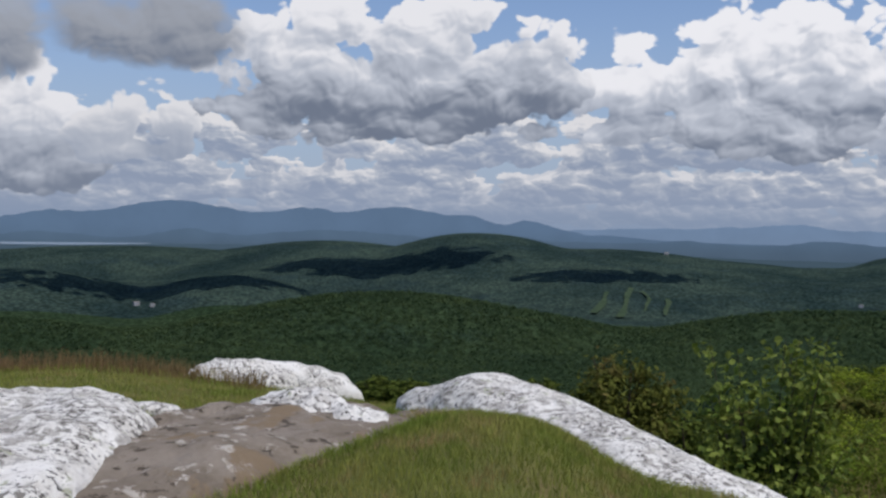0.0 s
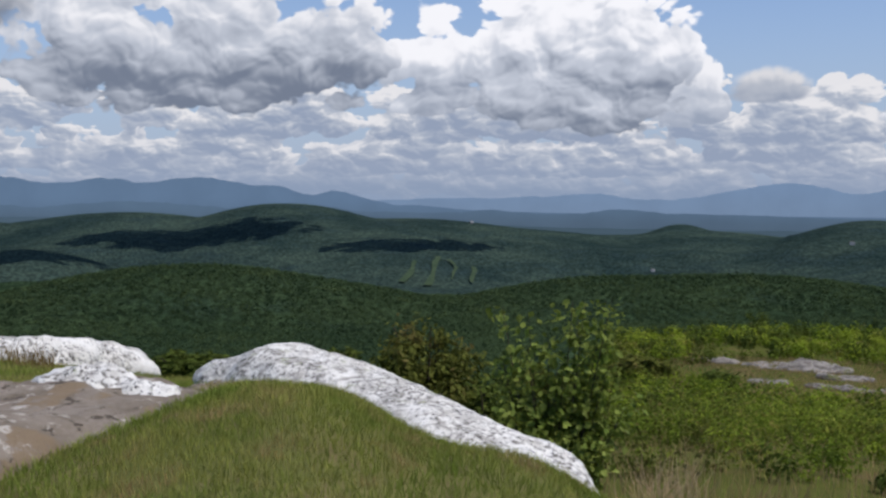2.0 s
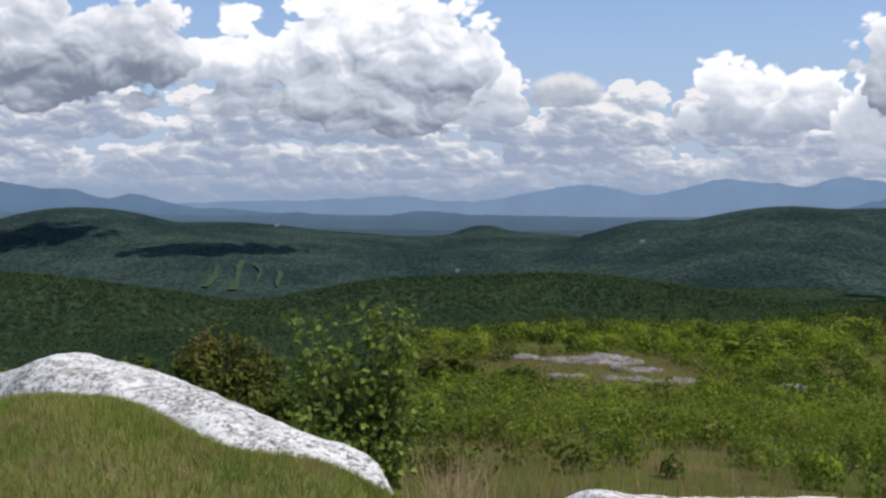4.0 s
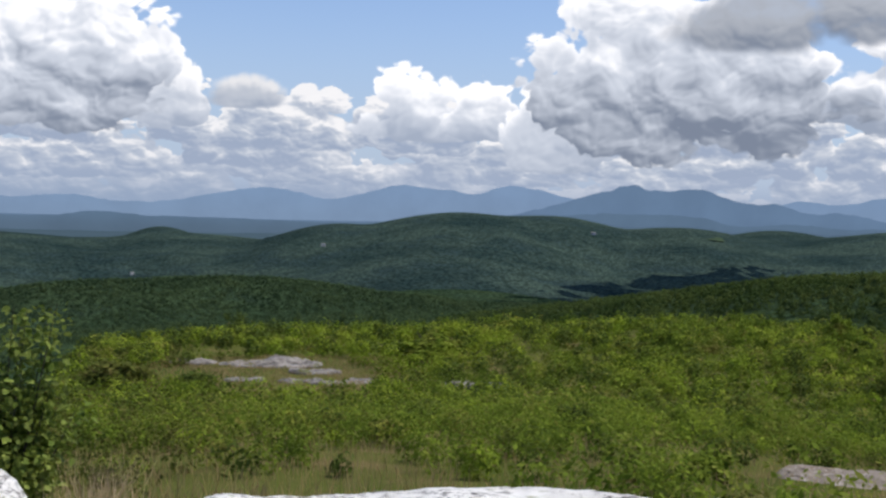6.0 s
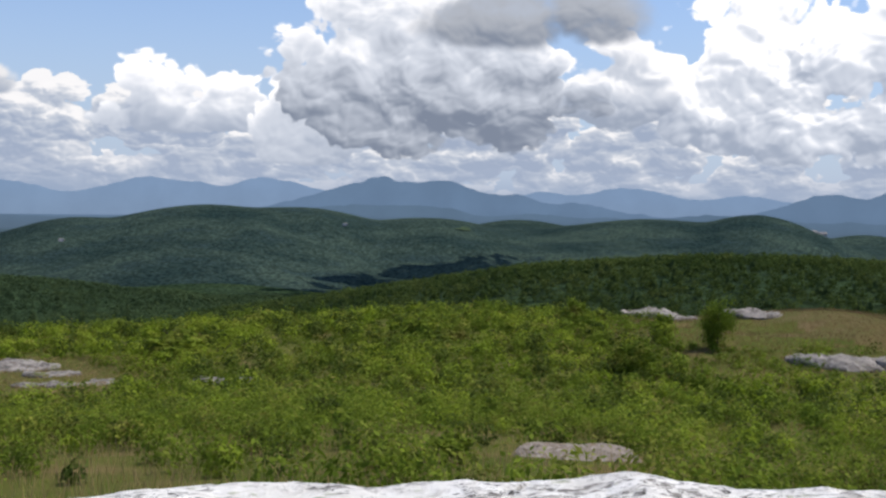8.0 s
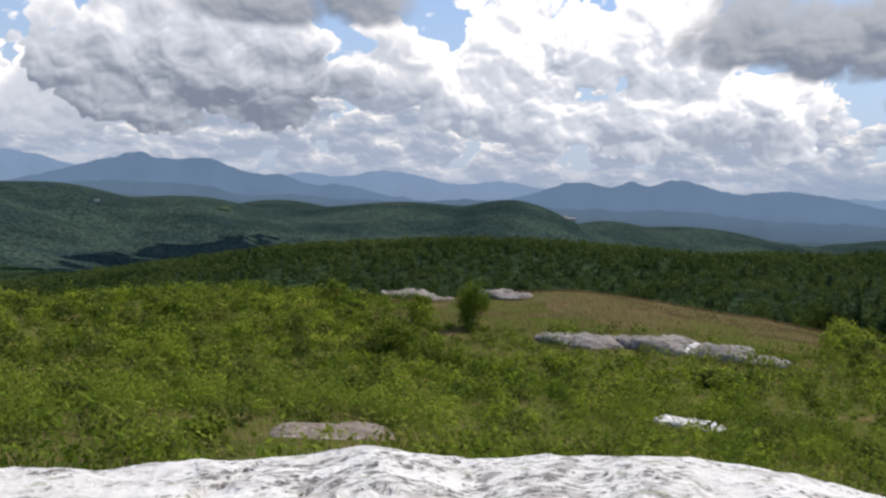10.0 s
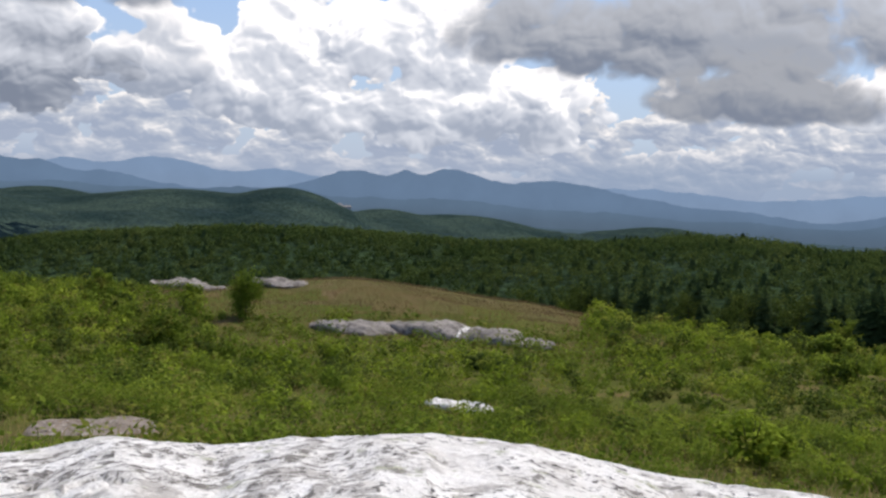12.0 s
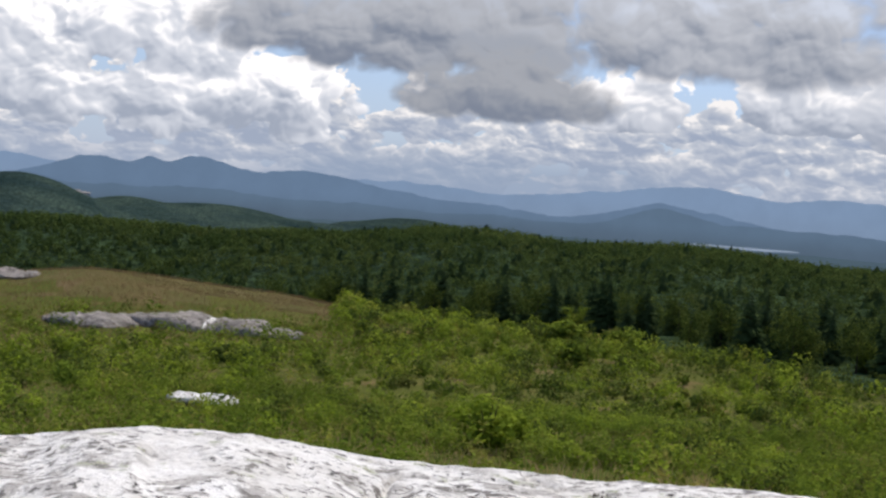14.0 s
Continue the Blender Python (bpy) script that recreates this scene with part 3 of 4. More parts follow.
def ledge():
    """The broad ledge round the viewer: nearly level on top, with an uneven rounded rim."""
    cx, cy, eye = 0.62, -0.50, 1.48
    a = np.radians(np.linspace(8, 140, 330))
    r = np.concatenate([np.linspace(1.2, 4.2, 60), np.linspace(4.24, 6.6, 80)])
    A, Rr = np.meshgrid(a, r, indexing="ij")
    deg = np.degrees(A)
    x, y = cx + Rr * np.sin(A), cy + Rr * np.cos(A)
    crest = ((8, -15.0), (18, -14.4), (27, -14.9), (34, -14.4), (47, -14.75), (55, -14.2), (60, -13.7), (65.5, -14.1), (75, -13.4), (82, -13.4), (86, -13.95), (93, -14.6), (100, -14.55), (107, -14.05), (112, -13.75), (120, -14.6), (140, -16))
    el = np.interp(deg, [c[0] for c in crest], [c[1] for c in crest]) + 0.25 + 0.22 * fbm(deg / 3 + 3.1, deg * 0 + 0.7, 4)
    rim = 4.85 - 0.5 * step(deg, 45, 20) + 0.45 * fbm(deg / 14, deg * 0 + 5.2, 3)
    over = np.maximum(Rr - rim + 0.25, 0)
    z = eye + rim * np.tan(np.radians(el)) + 0.125 * (rim - Rr)
    z = z - 0.55 * over ** 2 - 1.6 * np.maximum(over - 0.35, 0) ** 2
    z = z - 0.9 * step(Rr, 3.0, 1.2) - 1.2 * step(deg, 22, 8) - 1.2 * step(deg, 120, 140)
    z = z + 0.055 * fbm(x / 0.9, y / 0.9, 4) * step(Rr, 1.2, 3) * (1 - 0.75 * step(Rr, 3.9, 4.7)) - 0.012
    crack = np.abs(fbm(x / 1.1 + y / 2.6 + 7, y / 0.9 + 2, 4))
    shelf = fbm(x / 1.5 + 2, y / 0.8 + 5, 3)
    z = z - 0.06 * (1 - step(crack, 0.0, 0.022)) + 0.022 * fbm(x / 0.16, y / 0.16, 3)
    z = z + (0.022 * (step(shelf, -0.03, 0.03) - 0.5) + 0.02 * (step(shelf, 0.19, 0.25) - 0.5)) * (1 - step(Rr, rim - 1.0, rim - 0.5))
    v = np.stack([x, y, z], -1).reshape(-1, 3)
    n, m = len(a), len(r)
    i, j = np.meshgrid(np.arange(n - 1), np.arange(m - 1), indexing="ij")
    f = np.stack([(i * m + j).ravel(), (i * m + j + 1).ravel(), ((i + 1) * m + j + 1).ravel(), ((i + 1) * m + j).ravel()], -1)
    f = f[:, ::-1]
    ob = net("rock", v, f, PALE_ROCK)
    return tagged(ob, "broad white lichen-stained granite ledge above the heath", "rock", OUTCROPS)


ledge()
rock("long white whaleback granite ridge behind the grass", (1.20, 10.34, -0.92), (0.90, 3.15, 0.60), 29, PALE_ROCK, 5, 0.045, 2.1, 2.4, OUTCROPS, 6, broken=0.03)
rock("large white weathered granite slab beside the meadow", (-3.88, 7.0, -0.35), (1.75, 2.1, 0.52), 4, PALE_ROCK, 8, 0.055, 3.4, 0.0, OUTCROPS, 6, broken=0.06)
rock("flat brown schist ledge between white rocks", (-1.68, 7.75, -0.41), (1.05, 1.9, 0.34), -37, BROWN_ROCK, 11, 0.04, 4.0, 0.0, OUTCROPS, 6, broken=0.12)
rock("low white granite hump beside the brown ledge", (-1.0, 8.75, -0.31), (0.78, 0.36, 0.29), -40, PALE_ROCK, 14, 0.11, 2.4, 0.0, OUTCROPS, roll=8, broken=0.10)
rock("small brown broken stone between the hump and the whaleback", (-0.22, 9.3, -0.42), (0.36, 0.24, 0.20), 15, BROWN_ROCK, 16, 0.10, 2.4, 0.0, OUTCROPS, 4)
rock("small white stone beside the brown ledge", (-0.42, 8.7, -0.42), (0.24, 0.18, 0.18), 20, PALE_ROCK, 17, 0.08, 2.4, 0.0, OUTCROPS, 4)
rock("small white stone on the meadow's edge", (-2.5, 8.95, -0.25), (0.30, 0.16, 0.16), 0, PALE_ROCK, 19, 0.08, 2.4, 0.0, OUTCROPS, 4)
rock("white granite outcrop at the meadow's far rim", (-2.4, 15.35, -1.08), (0.72, 1.60, 0.50), 141, PALE_ROCK, 23, 0.08, 2.2, 12.0, OUTCROPS, broken=0.07)


# ---- plants: helpers ----
CLEARINGS = ((60.0, 17.5, 30.0, 4.6), (78.8, 45.0, 54.0, 2.4), (65.2, 108.0, 160.0, 4.3))   # bearing, from, to, half width


def clear(az, r):
    """True where bare rock or short grass keeps the shrubs away."""
    out = np.zeros(len(az), bool)
    for a0, r0, r1, half in CLEARINGS:
        out |= (np.abs(az - a0) < half) & (r > r0) & (r < r1)
    return out


def on_rock(x, y):
    """True on the bare summit ledges and the low rock below them, where no grass grows."""
    out = bare_ledge(x, y) < 1 + 1.0 * fbm(x / 0.7, y / 0.7, 3)
    return out | (np.hypot(x - 23.9, y - 13.6) < 1.7) | (np.hypot(x + 1.05, y - 8.85) < 0.5)


def scatter(rng, n, az0, az1, r0, r1):
    """n places spread evenly over a sector of the land."""
    az = rng.uniform(az0, az1, n)
    r = np.sqrt(rng.uniform(r0 ** 2, r1 ** 2, n))
    a = np.radians(az)
    return r * np.sin(a), r * np.cos(a), r, az


def spread(template, faces, place, scale, turn, jitter, rng):
    """Copies of a template at many places, joined: each turned, scaled and made uneven."""
    n, m = len(place), len(template)
    t = template[None] * (1 + jitter * rng.uniform(-1, 1, (n, m, 1)))
    c, s = np.cos(turn)[:, None], np.sin(turn)[:, None]
    x, y = t[..., 0] * c - t[..., 1] * s, t[..., 0] * s + t[..., 1] * c
    v = np.stack([x, y, t[..., 2]], -1) * scale[:, None, :] + place[:, None, :]
    f = faces[None] + (np.arange(n) * m)[:, None, None]
    return v.reshape(-1, 3), f.reshape(-1, faces.shape[1])


def ball(subdivisions):
    bm = bmesh.new()
    bmesh.ops.create_icosphere(bm, subdivisions=subdivisions, radius=1.0)
    bm.verts.ensure_lookup_table()
    v = np.array([p.co[:] for p in bm.verts])
    f = np.array([[p.index for p in q.verts] for q in bm.faces])
    bm.free()
    return v, f


def cone_tree(tiers=4, sides=7):
    """A small spire of ragged tiers."""
    v, f = [], []
    for k in range(tiers):
        z0, z1 = k / tiers * 0.85, k / tiers * 0.85 + 0.42
        w = 0.32 * (1 - k / tiers) + 0.05
        i = len(v)
        for j in range(sides):
            a = 6.283 * (j + 0.5 * (k % 2)) / sides
            v.append((w * math.cos(a) * (1 + 0.3 * (j % 2)), w * math.sin(a) * (1 + 0.3 * (j % 2)), z0))
        v.append((0, 0, min(z1, 1.0)))
        f += [(i + j, i + (j + 1) % sides, i + sides) for j in range(sides)]
    return np.array(v), np.array(f)


def leaves(rng, centre, spread_xyz, count, size, up=0.35, hollow=0.55):
    """Small four-cornered leaves through a lumpy crown: count for each of the centres."""
    n = len(centre)
    d = rng.normal(size=(n, count, 3))
    d /= np.linalg.norm(d, axis=2, keepdims=True)
    rad = hollow + (1 - hollow) * rng.rand(n, count, 1)
    rad = rad * (1 + 0.25 * np.sin(3 * d[..., :1] + 5 * d[..., 1:2] + rng.rand(n, 1, 1) * 6))
    p = centre[:, None] + d * rad * spread_xyz[:, None]
    nrm = d * 0.8 + rng.normal(size=d.shape) * 0.38 + np.array([0, 0, up])
    nrm /= np.linalg.norm(nrm, axis=2, keepdims=True)
    t = np.cross(nrm, rng.normal(size=d.shape))
    t /= np.linalg.norm(t, axis=2, keepdims=True) + 1e-9
    b = np.cross(nrm, t)
    ln = (size[:, None] * rng.uniform(0.7, 1.3, (n, count)))[..., None]
    q = np.stack([p - t * ln, p - b * ln * 0.45 + t * ln * 0.1, p + t * ln, p + b * ln * 0.45 + t * ln * 0.1], 2)
    return q.reshape(-1, 3), np.arange(n * count * 4).reshape(-1, 4)


def blades(rng, x, y, z, tall, width, lean=0.35):
    """Grass blades, each a narrow bent strip."""
    n = len(x)
    a, w = rng.uniform(0, 6.283, n), rng.uniform(0, 6.283, n)
    h = tall * rng.uniform(0.5, 1.25, n)
    bend = lean * h * rng.rand(n)
    base = np.stack([x, y, z], -1)
    side = np.stack([np.cos(a), np.sin(a), 0 * a], -1) * (width / 2)
    tip = base + np.stack([np.cos(w) * bend, np.sin(w) * bend, h], -1)
    midp = base + np.stack([np.cos(w) * bend * 0.3, np.sin(w) * bend * 0.3, h * 0.55], -1)
    v = np.stack([base - side, base + side, midp + side * 0.8, midp - side * 0.8, tip], 1)
    i = (np.arange(n) * 5)[:, None]
    f = np.concatenate([i + np.array([[0, 1, 2]]), i + np.array([[0, 2, 3]]), i + np.array([[3, 2, 4]])])
    return v.reshape(-1, 3), f


def stuff(name, label, category, geometry, material, smooth=True):
    return tagged(net(name, geometry[0], geometry[1], material, smooth=smooth), label, category, kind="stuff")


def joined(*pairs):
    v, f, k = [], [], 0
    for a, b in pairs:
        v.append(a)
        f.append(b + k)
        k += len(a)
    return np.concatenate(v), np.concatenate(f)


# ---- woods on the slopes ----
rng = np.random.RandomState(21)
ball_v, ball_f = ball(2)
cone_v, cone_f = cone_tree(7, 9)

# the ridge across the first valley
x, y, r, az = scatter(rng, 30000, -32, 54, 620, 1480)
keep = r > heath_edge(az) + 30
x, y, r = x[keep], y[keep], r[keep]
w = rng.uniform(2.0, 4.2, len(x))
c = np.stack([x, y, height(x, y) + w * 0.45], -1)
geo = leaves(rng, c, np.stack([w, w, w * 0.8], -1), 10, 0.0014 * r, 0.9, 0.7)
stuff("woods", "dense dark green broadleaf woods on the valley ridge", "forest", geo, HAZE_CROWN, False)
# scrubby young woods on the steep slope below the summit
x, y, r, az = scatter(rng, 8000, -30, 16, 40, 640)
keep = r > heath_edge(az) + 12
x, y, r = x[keep], y[keep], r[keep]
w = rng.uniform(1.2, 2.4, len(x)) * np.clip(r / 240, 0.5, 1.6)
c = np.stack([x, y, height(x, y) + w * 0.5], -1)
geo = leaves(rng, c, np.stack([w, w, w], -1), 16, 0.18 + 0.0012 * r, 0.7, 0.6)
stuff("woods", "scrubby dark green woods on the steep slope", "forest", geo, HAZE_CROWN, False)
# the nearer ridge right below the heath
x, y, r, az = scatter(rng, 19000, 38, 124, 190, 760)
keep = r > heath_edge(az) + 62
x, y, r, az = x[keep], y[keep], r[keep], az[keep]
z = height(x, y)
kind = rng.rand(len(x)) < 0.04 + 0.12 * step(az, 70, 88) * (1 - step(r, 330, 520))
b = ~kind
w = rng.uniform(1.3, 3.1, b.sum())
c = np.stack([x[b], y[b], z[b] + 0.4 + w * rng.uniform(0.5, 1.0, b.sum())], -1)
geo = leaves(rng, c, np.stack([w, w, w * rng.uniform(0.8, 1.1, b.sum())], -1), 25, 0.22 + 0.0010 * r[b], 0.6, 0.65)
stuff("woods", "mixed green broadleaf woods on the ridge below the heath", "forest", geo, CROWN, False)
hgt = rng.uniform(3.6, 6.2, kind.sum())
girth = hgt * rng.uniform(0.9, 1.5, kind.sum())
geo = spread(cone_v, cone_f, np.stack([x[kind], y[kind], z[kind] - 0.5], -1), np.stack([girth, girth, hgt], -1), rng.uniform(0, 6, kind.sum()), 0.30, rng)
stuff("spruces", "dark spruces among the broadleaf woods", "forest", geo, NEEDLE, False)


# ---- single trees along the heath's edge ----
def tube(points, radii, sides=6):
    """A tapered limb along points."""
    v, f = [], []
    pts = [Vector(p) for p in points]
    for k, p in enumerate(pts):
        d = (pts[min(k + 1, len(pts) - 1)] - pts[max(k - 1, 0)]).normalized()
        s = d.cross(Vector((0.31, 0.87, 0.2))).normalized()
        t = d.cross(s)
        for j in range(sides):
            a = 6.2832 * j / sides
            v.append(p + (s * math.cos(a) + t * math.sin(a)) * radii[k])
    for k in range(len(pts) - 1):
        for j in range(sides):
            f.append((k * sides + j, k * sides + (j + 1) % sides, (k + 1) * sides + (j + 1) % sides, (k + 1) * sides + j))
    return np.array([p[:] for p in v]), np.array(f)


def spruce(tall, seed):
    """A spruce: trunk and whorls of drooping, ragged boughs."""
    g = np.random.RandomState(seed)
    top = new("spruce_tree")
    tv, tf = tube([(0, 0, -0.5), (0.04, 0, tall * 0.5), (0, 0.03, tall)], [0.035 * tall * 0.5, 0.02 * tall * 0.5, 0.01])
    net("trunk", tv, tf, BARK, top)
    v, f = [], []
    whorls = 20
    for k in range(whorls):
        h = tall * (0.08 + 0.90 * k / whorls)
        reach = tall * 0.27 * (1 - k / whorls) ** 0.8 + 0.12
        for j in range(7):
            a = g.uniform(0, 6.283)
            rr = reach * g.uniform(0.65, 1.2)
            d, s = np.array([math.cos(a), math.sin(a), 0]), np.array([-math.sin(a), math.cos(a), 0])
            for m in range(3):
                t0, t1 = m / 3, (m + 1) / 3
                w0, w1 = 0.36 * rr * (1 - 0.6 * t0), 0.36 * rr * (1 - 0.75 * t1)
                p0 = d * rr * t0 + np.array([0, 0, h - 0.30 * rr * t0 + 0.1 * rr * t0 * t0])
                p1 = d * rr * t1 * 1.08 + np.array([0, 0, h - 0.30 * rr * t1 + 0.1 * rr * t1 * t1 - 0.06 * rr])
                i = len(v)
                droop = np.array([0, 0, -0.12 * rr])
                v += [p0 - s * w0 + droop, p0 + np.array([0, 0, 0.05 * rr]), p0 + s * w0 + droop, p1 + s * w1 * g.uniform(0.6, 1.3) + droop, p1, p1 - s * w1 * g.uniform(0.6, 1.3) + droop]
                f += [(i, i + 1, i + 4, i + 5), (i + 1, i + 2, i + 3, i + 4)]
    net("crown", np.array(v), np.array(f), NEEDLE, top, False)
    return tagged(top, "dark green spruce with ragged drooping boughs", "tree", "spruces along the heath")


def broadleaf(tall, seed, material, label, group="", name="tree", count=34, leaf=0.17, per=42, spread_k=0.42):
    """A small broadleaf tree or bush: forked stem and a crown of leafy clumps with gaps."""
    g = np.random.RandomState(seed)
    top = new(name)
    stem = "trunk" if name == "tree" else "stem"
    for k in range(1 if name == "tree" else 3):
        a = g.uniform(0, 6.28)
        q = tall * 0.16 * (0.3 + k)
        tv, tf = tube([(0.05 * k, 0.03 * k, -0.5), (q * 0.4 * math.cos(a), q * 0.4 * math.sin(a), tall * 0.4), (q * math.cos(a), q * math.sin(a), tall * 0.8)], [0.022 * tall, 0.014 * tall, 0.004 * tall], 5)
        net(stem, tv, tf, BARK, top)
    d = g.normal(size=(count, 3))
    d /= np.linalg.norm(d, axis=1, keepdims=True)
    rad = g.uniform(0.35, 1.0, (count, 1))
    low = 0.56 if name == "tree" else 0.40
    c = d * rad * np.array([tall * spread_k, tall * spread_k, tall * 0.42]) + np.array([0, 0, tall * low])
    s = np.full((count, 3), tall * 0.15) * g.uniform(0.6, 1.3, (count, 1))
    lv, lf = leaves(g, c, s, per, np.full(count, leaf))
    net("crown" if name == "tree" else "foliage", lv, lf, material, top, False)
    return tagged(top, label, "tree" if name == "tree" else "bush", group)


EDGE_TREES = "trees along the heath's edge"
kinds = [spruce(7.2, 1), spruce(6.0, 2), spruce(8.2, 3)]
fresh = [broadleaf(6.0, 4, DARK_LEAF, "dark green broadleaf tree at the heath's edge", EDGE_TREES), broadleaf(5.0, 5, SHRUB_LEAF, "fresh green broadleaf tree at the heath's edge", EDGE_TREES)]
rng = np.random.RandomState(5)
used = set()
for k in range(300):
    az_k = rng.uniform(79, 121)
    depth = rng.uniform(0, 1) ** 1.3 * 95
    r_k = float(heath_edge(az_k)) + 4 + depth
    x_k, y_k = r_k * math.sin(radians(az_k)), r_k * math.cos(radians(az_k))
    source = kinds[k % 3] if rng.rand() < 0.62 else fresh[0 if rng.rand() < 0.8 else 1]
    s_k = rng.uniform(0.62, 1.05)
    m_k = pose(x_k, y_k, land(x_k, y_k), 0, 0, rng.uniform(0, 360))
    if source.name in used:
        made = copy_thing(source, m_k)
    else:
        used.add(source.name)
        made = source
        made.matrix_basis = m_k
    made.scale = (s_k, s_k, s_k)
# dark tops that stand over the heath's far rim
for k in range(34):
    az_k = rng.uniform(22, 66)
    r_k = rng.uniform(172, 200)
    x_k, y_k = r_k * math.sin(radians(az_k)), r_k * math.cos(radians(az_k))
    made = copy_thing(kinds[k % 3] if k % 4 else fresh[0], pose(x_k, y_k, land(x_k, y_k), 0, 0, rng.uniform(0, 360)))
    s_k = rng.uniform(0.7, 1.0)
    made.scale = (s_k, s_k, s_k)


# ---- heath: low leafy shrubs, one over another ----
rng = np.random.RandomState(31)
x, y, r, az = scatter(rng, 5200, 9, 122, 13, 62)
gaps = -0.04 - 0.008 * (r - 20) + 0.06 * (1 - step(az, 30, 52)) * (1 - step(r, 32, 60))
keep = (fbm(x / 5 + 4, y / 5, 3) > gaps) & (r > np.interp(az, (8, 20, 24, 122), (22, 17, 13, 13))) & (r < heath_edge(az)) & ~clear(az, r)
x, y, r = x[keep], y[keep], r[keep]
h = rng.uniform(0.26, 0.62, len(x)) * (1 + 0.8 * fbm(x / 9, y / 9, 2)) * (1 + 0.6 * (rng.rand(len(x)) < 0.15))
c = np.stack([x, y, height(x, y) + h * 0.85], -1)
dull = rng.rand(len(x)) < 0.06 + 0.6 * (1 - step(az[keep], 14, 40))
for pick, leafage, words in ((~dull, SHRUB_LEAF, "low bright green leafy shrubs covering the heath"), (dull, OLIVE_LEAF, "low olive-green shrubs covering the heath")):
    hp = h[pick]
    geo = leaves(rng, c[pick], np.stack([hp * 0.95, hp * 0.95, hp * 1.05], -1), 105, rng.uniform(0.045, 0.078, len(hp)))
    stuff("heath_shrubs", words, "shrubs", geo, leafage, False)
x, y, r, az = scatter(rng, 9000, -3, 122, 55, 172)
open_patch = (np.hypot(az - 29.5, (r - 97) / 2.6) < 5.8) | (np.hypot((az - 76.5) / 1.0, (r - 99) / 1.4) < 4.2) | ((np.abs(az - 74) < 11) & (r > 106))
keep = (r < heath_edge(az)) & ~open_patch
x, y, r = x[keep], y[keep], r[keep]
h = rng.uniform(0.4, 0.9, len(x)) * (1 + 0.8 * fbm(x / 16, y / 16, 3))
c = np.stack([x, y, height(x, y) + h * 0.6], -1)
dull = rng.rand(len(x)) < 0.06 + 0.65 * (1 - step(az[keep], 14, 38))
for pick, leafage, words in ((~dull, SHRUB_LEAF, "dense green shrubs over the far heath"), (dull, OLIVE_LEAF, "dense olive-green shrubs over the far heath")):
    hp = h[pick]
    geo = leaves(rng, c[pick], np.stack([hp * 1.35, hp * 1.35, hp * 1.05], -1), 48, rng.uniform(0.12, 0.20, len(hp)))
    stuff("heath_shrubs", words, "shrubs", geo, leafage, False)
# taller shrubs in thickets
x, y, r, az = scatter(rng, 2300, -2, 122, 28, 168)
keep = ~clear(az, r) & (r < heath_edge(az)) & (fbm(x / 22 + 3, y / 22 + 8, 3) > 0.0) & ~((np.abs(az - 75) < 10) & (r > 84)) & ~(np.hypot(az - 29.5, (r - 95) / 2.9) < 6.5)
x, y, r = x[keep], y[keep], r[keep]
h = rng.uniform(0.7, 1.5, len(x)) * np.clip(r / 110, 0.5, 1.0) * (1 - 0.45 * step(az[keep], 76, 88))
c = np.stack([x, y, height(x, y) + h * 0.95], -1)
geo = leaves(rng, c, np.stack([h * 0.95, h * 0.95, h * 1.05], -1), 110, 0.10 + 0.0009 * r)
stuff("heath_thicket", "taller green shrubs in thickets on the heath", "shrubs", geo, SHRUB_LEAF, False)
# light and dark shrubs standing singly through the heath
for many, lo, hi, leafage, words in ((1000, 0.5, 1.15, LIGHT_LEAF, "light yellow-green shrubs through the heath"), (900, 0.5, 1.2, DARK_LEAF, "dark green shrubs through the heath")):
    x, y, r, az = scatter(rng, many, 12, 122, 20, 160)
    keep = ~clear(az, r) & (r < heath_edge(az)) & ~((np.abs(az - 75) < 10) & (r > 84)) & ~(np.hypot(az - 29.5, (r - 95) / 2.9) < 6.5)
    x, y, r = x[keep], y[keep], r[keep]
    h = rng.uniform(lo, hi, len(x)) * np.clip(r / 75, 0.45, 1.0)
    c = np.stack([x, y, height(x, y) + h * 1.05], -1)
    geo = leaves(rng, c, np.stack([h * 1.2, h * 1.2, h], -1), 120, 0.05 + 0.0013 * r, 0.45, 0.7)
    stuff("heath_shrubs", words, "shrubs", geo, leafage, False)
# tan grass between the shrubs
x, y, r, az = scatter(rng, 42000, 10, 122, 12, 62)
keep = ~on_rock(x, y) & (fbm(x / 5 + 4, y / 5, 3) < 0.16 + 0.12 * (1 - step(az, 30, 52))) & (r > np.interp(az, (8, 20, 24, 122), (14, 14, 11, 11)))
x, y = x[keep], y[keep]
half = rng.rand(len(x)) < 0.72
for pick, blade, words in ((half, DRY_BLADE, "tan grass between the shrubs"), (~half, BLADE, "green grass between the shrubs")):
    geo = blades(rng, x[pick], y[pick], height(x[pick], y[pick]), 0.42, 0.017, 0.7)
    stuff("heath_grass", words, "grass", geo, blade, False)
x, y, r, az = scatter(rng, 16000, 22, 38, 80, 114)
geo = blades(rng, x, y, height(x, y), 0.32, 0.04, 0.8)
stuff("heath_grass", "tan grass round the broken ledges", "grass", geo, DRY_BLADE, False)
x, y, r, az = scatter(rng, 70000, 58, 92, 90, 165)
geo = blades(rng, x, y, height(x, y), 0.36, 0.028, 0.9)
stuff("heath_grass", "rusty grass on the knoll", "grass", geo, RUST_BLADE, False)

